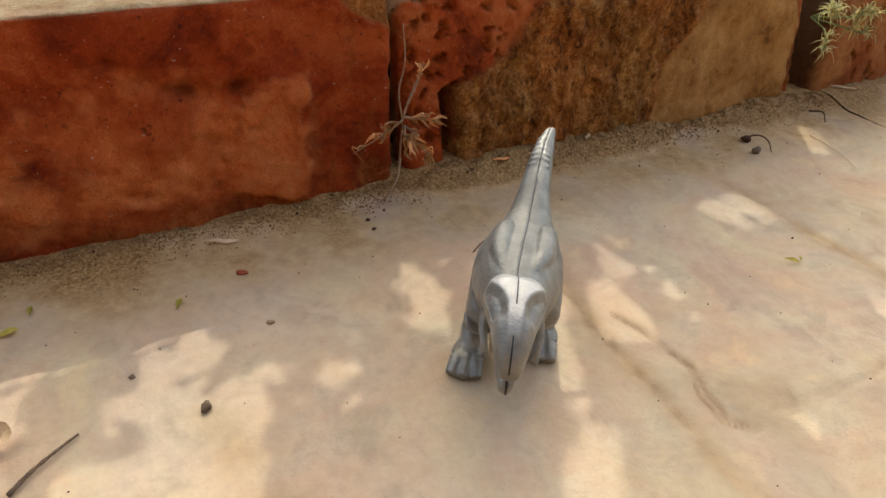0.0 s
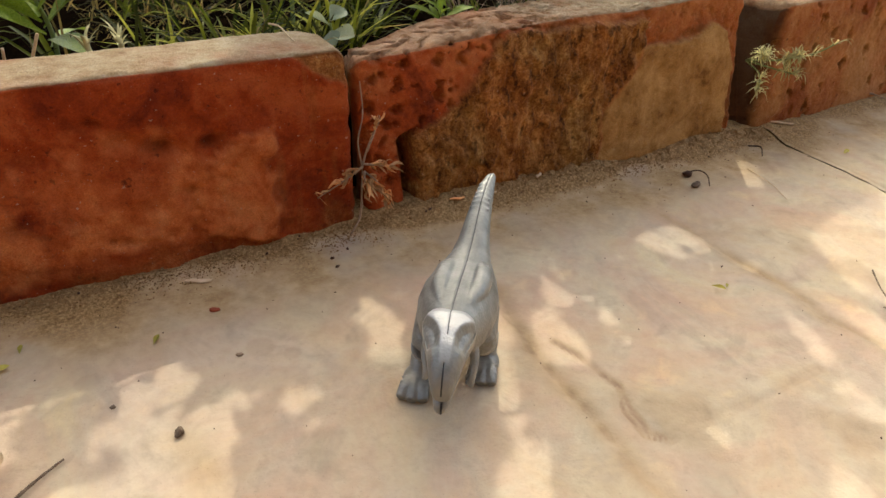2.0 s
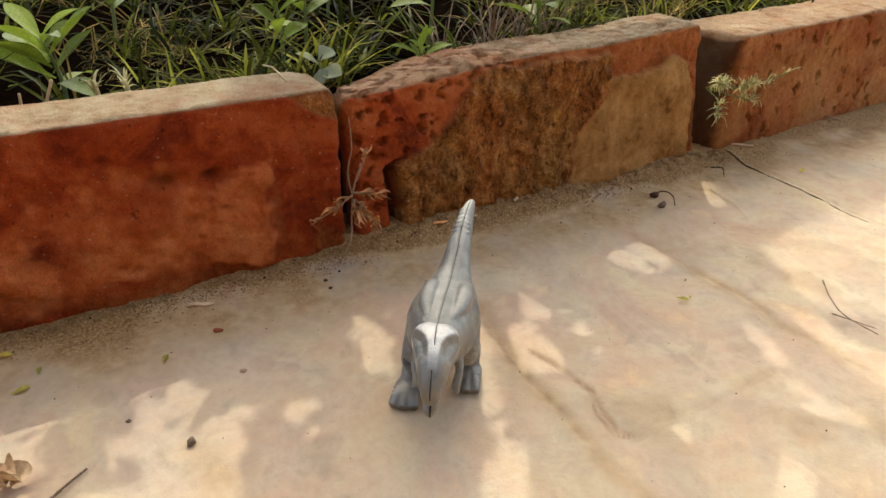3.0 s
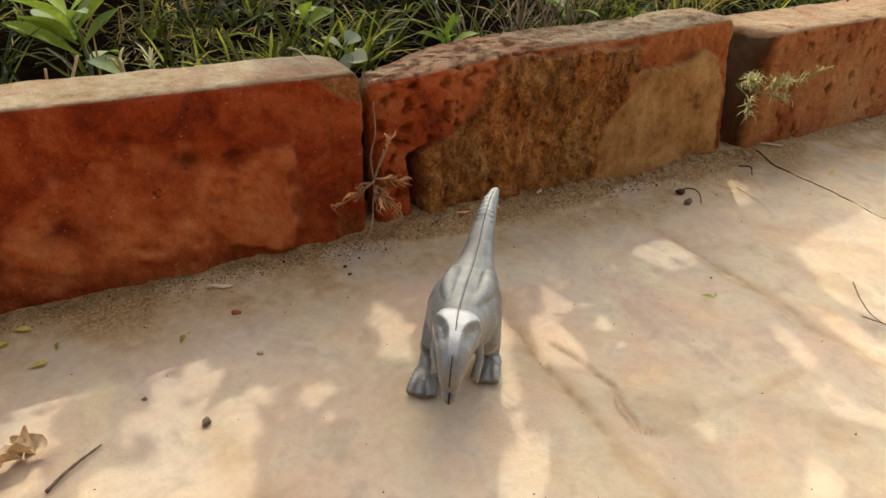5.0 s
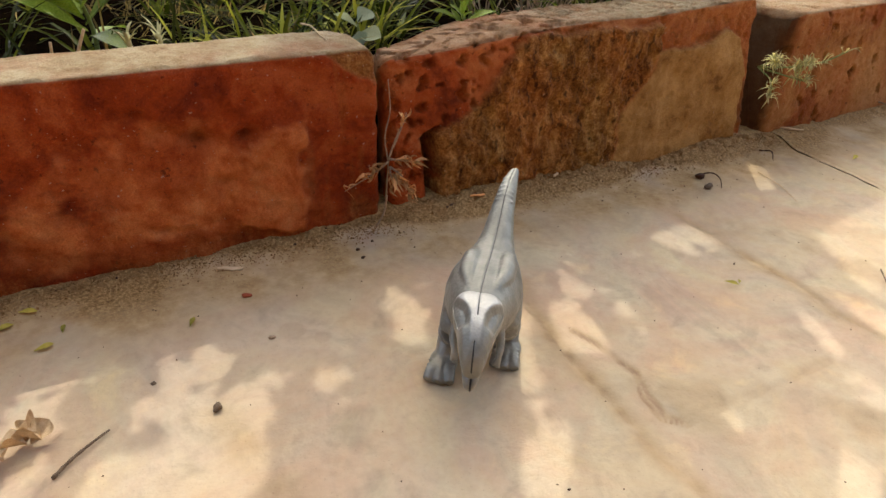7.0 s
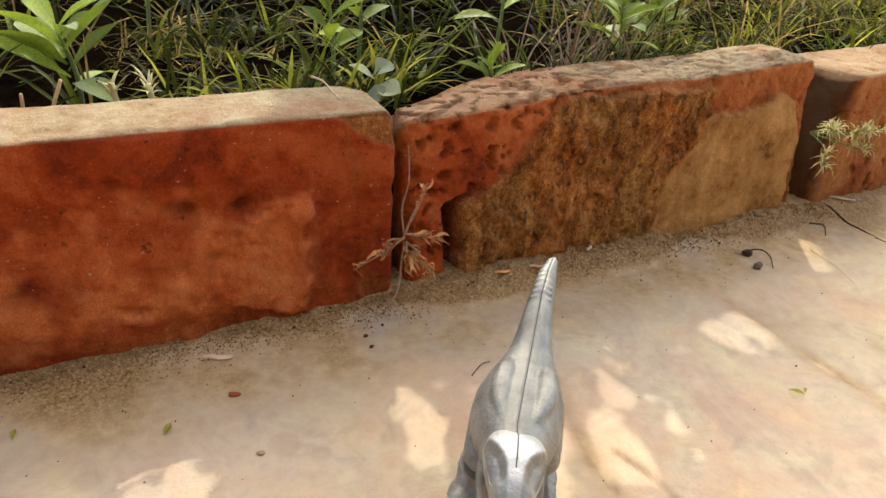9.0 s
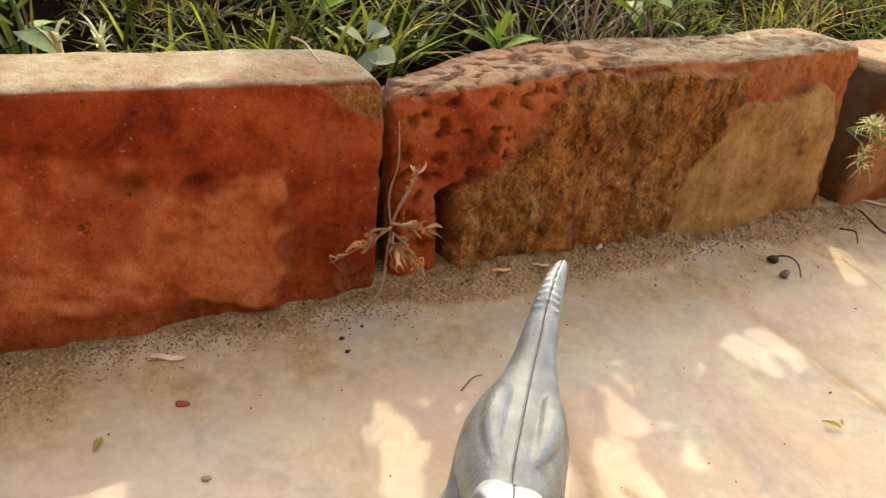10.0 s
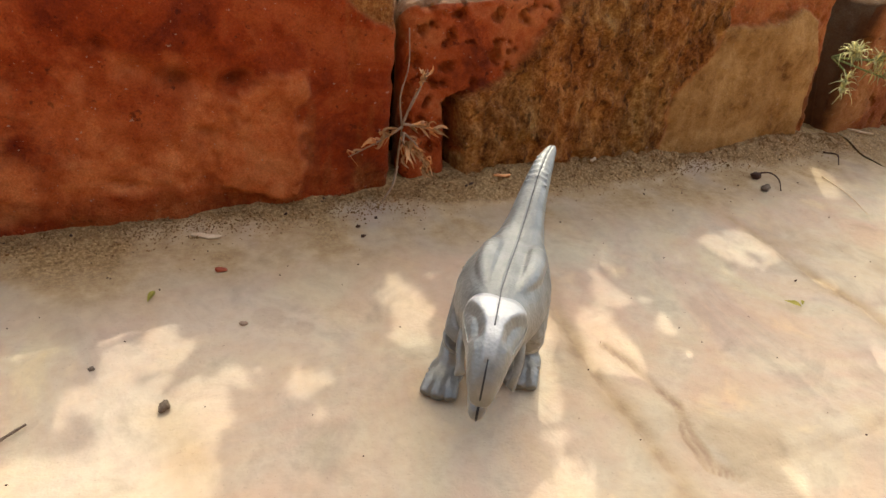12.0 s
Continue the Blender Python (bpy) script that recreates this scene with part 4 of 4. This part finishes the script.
def pale_leaves():
    """A pale round-leaved seedling leaning on the kerb's back edge."""
    top = tagged(new("seedling"), "pale grey-green seedling with three round leaves by the kerb", "plant")
    top.location = (0.196, 0.604, 0.112)
    part("stem", mesh_of("stem", *tube(bent([(0, 0, 0), (0.002, -0.002, 0.014), (0, -0.004, 0.026)], 4), [0.0012] * 9, 6), M_STEM), top)
    for a, up, size, z, p in ((150, 0.55, 0.023, 0.024, 0), (20, 0.6, 0.020, 0.028, 1), (-55, 0.1, 0.023, 0.018, 0), (255, -0.25, 0.018, 0.020, 1)):
        part("leaf", PALES[p], top, "", Matrix.Translation((0, -0.004, z)) @ Euler((0.5, -up, radians(a))).to_matrix().to_4x4() @ Matrix.Diagonal((size,) * 3 + (1,)))


pale_leaves()


def dry_stub(x, y, tall, seed):
    """A withered stalk with a splayed, bleached head."""
    rng = random.Random(seed)
    top = tagged(new("dead_stalk"), "bleached dead weed stalk with splayed head behind the kerb", "plant", "dead stalks in the bed")
    top.location = (x, y, 0.106)
    pts = bent([(0, 0, 0), (0.002, 0.001, tall * 0.5), (0, 0, tall)], 4)
    part("stem", mesh_of("stem", *tube(pts, list(np.linspace(0.0017, 0.0021, len(pts))), 7), M_STALK), top)
    for i in range(10):
        a = i * 0.95 + rng.uniform(-0.3, 0.3)
        d = Vector((math.cos(a), math.sin(a), rng.uniform(0.3, 1.4))) * rng.uniform(0.007, 0.013)
        p0 = Vector((0, 0, tall * rng.uniform(0.75, 1.0)))
        part("bract", mesh_of("bract", *strip(bent([p0, p0 + d * 0.5 + Vector((0, 0, 0.002)), p0 + d], 3), 0.0017, 0.4), M_STALK), top)


for q in ((0.009, 0.588, 0.042, 1), (0.031, 0.589, 0.040, 2)):
    dry_stub(*q)


blades("grass", M_TURF, 1700, 41, (0.50, 1.7), (0.605, 1.5), (0.04, 0.11), (0.0008, 0.0018), (0.2, 1.3), "yellow-green sunlit grass beside the kerb", 1.1)
blades("grass", M_TURF, 260, 43, (0.02, 0.24), (0.590, 0.66), (0.03, 0.08), (0.0012, 0.0026), (0.3, 1.3), "light green grass tufts close behind the kerb", 1.0)
blades("dry_stems", M_GREYTWIG, 90, 31, (0.32, 0.50), (0.600, 0.70), (0.05, 0.11), (0.0007, 0.0013), (1.0, 1.5), "upright brown dead stems in the bed", 1.0)
blades("dry_grass", M_STRAW, 260, 33, (0.10, 0.17), (0.582, 0.62), (0.025, 0.060), (0.0007, 0.0015), (0.3, 1.0), "pale tuft of dead grass against the kerb", 1.0)


def pale_stub(points, r, label):
    """A broken, bleached stalk leaning on the kerb."""
    q = bent(points, 5)
    tagged(part("broken_stalk", mesh_of("broken_stalk", *tube(q, list(np.linspace(r, r * 0.8, len(q))), 8), M_HUSK)), label, "plant", "broken stalks by the kerb")


pale_stub([(-0.030, 0.580, 0.105), (-0.027, 0.574, 0.135), (-0.019, 0.568, 0.158)], 0.0013, "bleached broken stalk leaning against the kerb")
pale_stub([(-0.043, 0.582, 0.105), (-0.042, 0.575, 0.135), (-0.041, 0.571, 0.150)], 0.0012, "short bleached broken stalk behind the kerb")
pale_stub([(0.136, 0.572, 0.150), (0.139, 0.556, 0.1515), (0.140, 0.541, 0.1490), (0.140, 0.527, 0.1485)], 0.0007, "thin bleached grass stalk bent over the kerb's top")


blades("dead_needles", M_STRAW, 1100, 21, (-0.07, 0.03), (0.70, 0.80), (0.010, 0.030), (0.0004, 0.0010), (0.0, 1.3), "orange-brown clump of dead plant fibres in the bed", 1.0)


# ---- plants in the kerb's joints ----
def dead_weed():
    top = tagged(new("dead_weed"), "dried brown weed hanging in the joint between kerb stones", "plant")
    c = Vector((0.1735, 0.4880, 0.060))
    top.location = c
    rng = random.Random(8)
    for pts, r in (([(0.002, 0.006, -0.040), (0, 0, -0.018), (-0.001, -0.004, 0), (-0.003, -0.002, 0.022), (0.002, 0.000, 0.042), (0.001, 0.002, 0.066)], 0.0008),
                   ([(-0.001, -0.004, 0.002), (0.004, -0.006, 0.020), (0.013, -0.008, 0.040)], 0.0010),
                   ([(0, 0, -0.030), (-0.005, -0.006, -0.042), (-0.014, -0.010, -0.0515)], 0.0011)):
        q = bent(pts, 6)
        part("stem", mesh_of("stem", *tube(q, list(np.linspace(r, r * 0.5, len(q))), 6), M_GREYTWIG), top)
    branches = (([(-0.001, -0.005, 0.002), (-0.018, -0.010, -0.004), (-0.040, -0.010, -0.014)], 15), ([(0, -0.005, -0.002), (0.008, -0.012, -0.010), (0.018, -0.010, -0.030)], 17),
                ([(0, -0.005, 0.004), (0.010, -0.012, 0.004), (0.022, -0.012, 0.000)], 17), ([(0.002, -0.006, 0.014), (0.007, -0.008, 0.028), (0.012, -0.008, 0.042)], 6), ([(0, -0.006, -0.002), (-0.003, -0.014, -0.006), (0.004, -0.012, -0.014)], 16))
    for line, many in branches:
        q = bent(line, 5)
        part("branch", mesh_of("branch", *tube(q, list(np.linspace(0.0010, 0.0004, len(q))), 5), M_GREYTWIG), top)
        way = (q[-1] - q[0]).normalized()
        for k in range(many):
            p = q[min(len(q) - 1, int(len(q) * (0.15 + 0.8 * rng.random())))]
            d = (way + Vector((rng.gauss(0, 0.40), rng.gauss(-0.1, 0.4), rng.gauss(0, 0.40)))).normalized() * rng.uniform(0.006, 0.014)
            bow = Vector((rng.gauss(0, 0.0022), rng.gauss(0, 0.001), rng.gauss(0.001, 0.0022)))
            part("leaf", mesh_of("leaf", *strip(bent([p, p + d * 0.45 + bow, p + d], 4), rng.uniform(0.0013, 0.0027), rng.uniform(0.3, 1.0), rng.uniform(-1.2, 1.2)), M_DRY), top)


def green_tuft():
    top = tagged(new("green_tuft"), "pale yellow-green needle-leaved tuft sprouting from the kerb joint", "plant")
    top.location = (0.622, 0.512, 0.084)
    rng = random.Random(12)
    shoots = (([(0, 0, 0), (-0.010, -0.022, 0.012), (-0.020, -0.034, 0.016)], 95, 0.6), ([(0, 0, 0), (0.012, -0.026, 0.006), (0.034, -0.036, 0.010)], 85, 0.6), ([(0, 0, 0), (-0.004, -0.024, -0.008), (-0.012, -0.032, -0.022)], 45, 0.5),
              ([(0.030, -0.034, 0.008), (0.056, -0.038, 0.012), (0.086, -0.040, 0.020)], 20, 0.1), ([(0, 0, 0), (0.016, -0.024, -0.004), (0.040, -0.034, -0.010)], 40, 0.6))
    for q, many, start in shoots:
        pts = bent(q, 6)
        part("stem", mesh_of("stem", *tube(pts, [0.0009] * len(pts), 5), M_STEM), top)
        for k in range(many):
            p = pts[min(len(pts) - 1, int(len(pts) * (start + (1 - start) * rng.random())))]
            d = Vector((rng.gauss(0, 1), rng.gauss(-0.4, 1), rng.gauss(0.35, 1))).normalized() * rng.uniform(0.007, 0.016)
            part("leaf", mesh_of("leaf", *strip(bent([p, p + d * 0.5 + Vector((rng.gauss(0, 0.003), rng.gauss(0, 0.002), rng.uniform(0, 0.004))), p + d + Vector((0, 0, -0.001))], 3), rng.uniform(0.0009, 0.0016), 0.4), M_TUFT), top)


dead_weed()
green_tuft()


# ---- loose bits on the paving ----
def ground_z(x, y):
    seed = 0.0 if x < 0.667 else 7.3
    sand = float(sand_height(np.array(x), np.array(y)))
    bare = 1 - float(step(np.array(sand), 0.0002, 0.006))
    return sand + bare * float(0.0022 * fbm(np.array(x), np.array(y), np.array(0.0), 3.2, 3, seed) + 0.0006 * fbm(np.array(x), np.array(y), np.array(0.0), 28, 3, seed))


def leaflet(x, y, size, turn, seed, mat=None, label="small fallen yellow leaflet lying on the paving", name="fallen_leaflet"):
    rng = random.Random(seed)
    me = leaf_mesh("fallen_leaflet", mat or M_YELLOW, size, size * 0.20, rng.uniform(-0.25, 0.1), 0.5, 7)
    tagged(part(name, me, None, "", pose(x, y, ground_z(x, y) + 0.0014, rng.uniform(-8, 8), rng.uniform(-4, 4), turn)), label, "leaf", "fallen leaflets on the paving")


for i, (x, y, z, a) in enumerate(((-0.112, 0.461, 0.013, 20), (-0.090, 0.431, 0.012, 10), (-0.097, 0.476, 0.012, -20), (0.000, 0.416, 0.009, 60), (-0.073, 0.443, 0.008, 80), (0.378, 0.308, 0.011, -50), (0.387, 0.301, 0.006, 40), (-0.125, 0.40, 0.012, 130), (0.70, 0.42, 0.012, 15))):
    leaflet(x, y, z, a, i)


def chunk(name, x, y, size, mat, label, category, seed, turn=0.0):
    """A small irregular lump or sliver."""
    v, f = ball((0, 0, 0), size, 7)
    rng = random.Random(seed)
    v = [Vector(p) * (1 + 0.6 * noise.noise(Vector(p) * (1.6 / max(size)) + Vector((seed, 0, 0)))) for p in v]
    low = min(p.z for p in v)
    me = mesh_of(name, v, f, mat)
    return tagged(part(name, me, None, "", pose(x, y, ground_z(x, y) - low - 0.0004, 0, 0, turn)), label, category)


def sliver(name, a, b, w, h, mat, label, category="wood chip"):
    """A flat split piece of wood between two points on the ground."""
    a, b = Vector((*a, 0)), Vector((*b, 0))
    long, turn = (b - a).length, math.degrees(math.atan2(b.y - a.y, b.x - a.x))
    st = [(long * t, 0.0008 * math.sin(7 * t), h * (0.9 + 0.1 * math.sin(5 * t)), 0, w * q) for t, q in ((0, 0.35), (0.06, 0.7), (0.3, 0.95), (0.6, 1.0), (0.92, 0.8), (1.0, 0.4))]
    m = (a + b) / 2
    return tagged(part(name, mesh_of(name, *rings(st, 10, 4.0), mat, False), None, "", pose(a.x, a.y, max(ground_z(a.x, a.y), ground_z(b.x, b.y), ground_z(m.x, m.y)) + 0.0002, 0, 0, turn)), label, category)


def twig(points, r, mat, label, name="twig"):
    pts = [p + Vector((0, 0, ground_z(p.x, p.y) * (0 if p.z > 0.0075 else 1))) for p in bent(points, 6)]
    rr = [r * (1 - 0.5 * i / len(pts)) * (1 + 0.15 * math.sin(i * 2.1)) for i in range(len(pts))]
    return tagged(part(name, mesh_of(name, *tube(pts, rr, 8), mat)), label, "twig")


sliver("wood_chip", (0.032, 0.4775), (0.0490, 0.4705), 0.0022, 0.0016, M_CHIP, "pale split wood chip lying on the sand")
sliver("wood_chip", (0.683, 0.505), (0.704, 0.488), 0.0020, 0.0016, M_CHIP, "pale split wood chip lying on the sand")
sliver("wood_chip", (0.347, 0.490), (0.356, 0.497), 0.0014, 0.0012, M_CHIP, "tiny pale wood splinter on the sand")
sliver("wood_chip", (0.288, 0.489), (0.300, 0.485), 0.0013, 0.0012, M_CHIP, "tiny pale wood splinter on the sand")
sliver("wood_chip", (0.254, 0.488), (0.268, 0.486), 0.0016, 0.0012, M_DRY, "tiny brown wood splinter on the sand")
twig([(-0.086, 0.3215, 0.0016), (-0.078, 0.3285, 0.0024), (-0.068, 0.3360, 0.0026), (-0.057, 0.344, 0.0016)], 0.0011, M_TWIG, "short dark dry twig lying on the paving")
twig([(0.504, 0.456, 0.003), (0.513, 0.449, 0.006), (0.513, 0.438, 0.005), (0.504, 0.426, 0.002)], 0.0008, M_DARK, "curled dark twig beside a bark bit")
twig([(0.613, 0.474, 0.003), (0.620, 0.464, 0.006), (0.610, 0.452, 0.002)], 0.0009, M_DARK, "small curled dark twig on the paving")
twig([(0.571, 0.438, 0.0012), (0.564, 0.405, 0.0018), (0.552, 0.376, 0.0012)], 0.0005, M_CHIP, "thin pale straw lying on the paving", "straw")
twig([(0.513, 0.266, 0.001), (0.489, 0.243, 0.003), (0.480, 0.225, 0.002), (0.481, 0.198, 0.001)], 0.0006, M_TWIG, "thin wiry dark rootlet on the paving", "rootlet")
twig([(0.474, 0.232, 0.001), (0.479, 0.218, 0.002), (0.487, 0.203, 0.001)], 0.0005, M_TWIG, "thin wiry dark rootlet on the paving", "rootlet")
twig([(0.228, 0.484, 0.0085), (0.236, 0.486, 0.010), (0.241, 0.491, 0.0095)], 0.0013, M_DARK, "short dark twig bit on the sand")
twig([(0.868, 0.517, 0.008), (0.880, 0.514, 0.012), (0.894, 0.498, 0.008)], 0.0016, M_GREYTWIG, "grey twig lying at the foot of the kerb")
twig([(0.185, 0.398, 0.0008), (0.196, 0.405, 0.0012), (0.203, 0.406, 0.0008)], 0.0005, M_TWIG, "hair-thin dark fibre on the paving", "rootlet")
chunk("bark_bit", 0.503, 0.454, (0.007, 0.004, 0.0025), M_DARK, "dark brown curled bark bit on the paving", "bark", 3, 30)
chunk("pebble", 0.494, 0.434, (0.0058, 0.0034, 0.0022), M_TWIG, "small brown-grey striped pebble on the paving", "pebble", 4, 10)
chunk("seed_pod", -0.001, 0.337, (0.0032, 0.0024, 0.0018), M_TWIG, "crumpled dark brown seed husk on the paving", "seed husk", 5, 40)
chunk("red_bit", 0.042, 0.435, (0.0038, 0.0016, 0.0013), M_REDBIT, "small red-brown bark flake on the paving", "bark", 6, -15)
chunk("pebble", 0.045, 0.384, (0.0020, 0.0016, 0.0010), M_GREYTWIG, "tiny grey pebble on the paving", "pebble", 7)
chunk("pebble", -0.030, 0.373, (0.0015, 0.0013, 0.0009), M_TWIG, "tiny brown pebble on the paving", "pebble", 8)
chunk("pebble", 0.137, 0.462, (0.0017, 0.0012, 0.001), M_DARK, "tiny dark crumb on the sand", "pebble", 9)
chunk("pebble", 0.136, 0.449, (0.0015, 0.0012, 0.001), M_DARK, "tiny dark crumb on the sand", "pebble", 10)


def crumpled_leaf():
    top = tagged(new("dead_leaf_clump"), "crumpled pale brown dead leaves lying on the paving", "dead leaves")
    top.location = (-0.103, 0.349, 0.0)
    rng = random.Random(3)
    for i in range(9):
        a = i * 0.75
        size = rng.uniform(0.008, 0.016)
        me = leaf_mesh("leaf", M_HUSK, size, size * 0.42, rng.uniform(-0.9, 0.6), rng.uniform(0.6, 1.4), 9)
        part("leaf", me, top, "", pose(rng.uniform(-0.009, 0.009), rng.uniform(-0.009, 0.009), 0.0030 + 0.0007 * i, rng.uniform(-35, 35), rng.uniform(-30, 4), math.degrees(a)))


crumpled_leaf()


def litter(name, count, seed, size, mat, place, label):
    """Countless grains as one mass."""
    rng = random.Random(seed)
    verts, faces = [], []
    while len(faces) < 8 * count:
        x, y = place(rng)
        r = rng.uniform(*size) * (1 if rng.random() < 0.93 else 1.9)
        m = Euler((rng.uniform(0, 6), rng.uniform(0, 6), rng.uniform(0, 6))).to_matrix()
        c = Vector((x, y, ground_z(x, y) + r * 0.35))
        n = len(verts)
        for p in ((1, 0, 0), (0, 1, 0), (-1, 0, 0), (0, -1, 0), (0, 0, 0.7), (0, 0, -0.7)):
            verts.append(c + m @ (Vector(p) * r * rng.uniform(0.7, 1.2)))
        faces += [(n + a, n + b, n + 4) for a, b in ((0, 1), (1, 2), (2, 3), (3, 0))] + [(n + b, n + a, n + 5) for a, b in ((0, 1), (1, 2), (2, 3), (3, 0))]
    return tagged(part(name, mesh_of(name, verts, faces, mat, False)), label, "sand", kind="stuff")


litter("sand", 11000, 1, (0.0003, 0.0008), M_GRAIN, lambda r: (r.uniform(-0.25, 0.66), 0.499 - abs(r.gauss(0, 0.012))), "loose brown sand grains banked along the kerb")
litter("crumbs", 170, 2, (0.0003, 0.0008), M_DARK, lambda r: (r.uniform(-0.2, 0.75), 0.498 - abs(r.gauss(0, 0.028))), "dark crumbs of bark scattered on the sand")
litter("crumbs", 150, 3, (0.0003, 0.0008), M_DARK, lambda r: (r.uniform(-0.2, 0.9), r.uniform(0.12, 0.47)), "dark crumbs scattered on the paving")
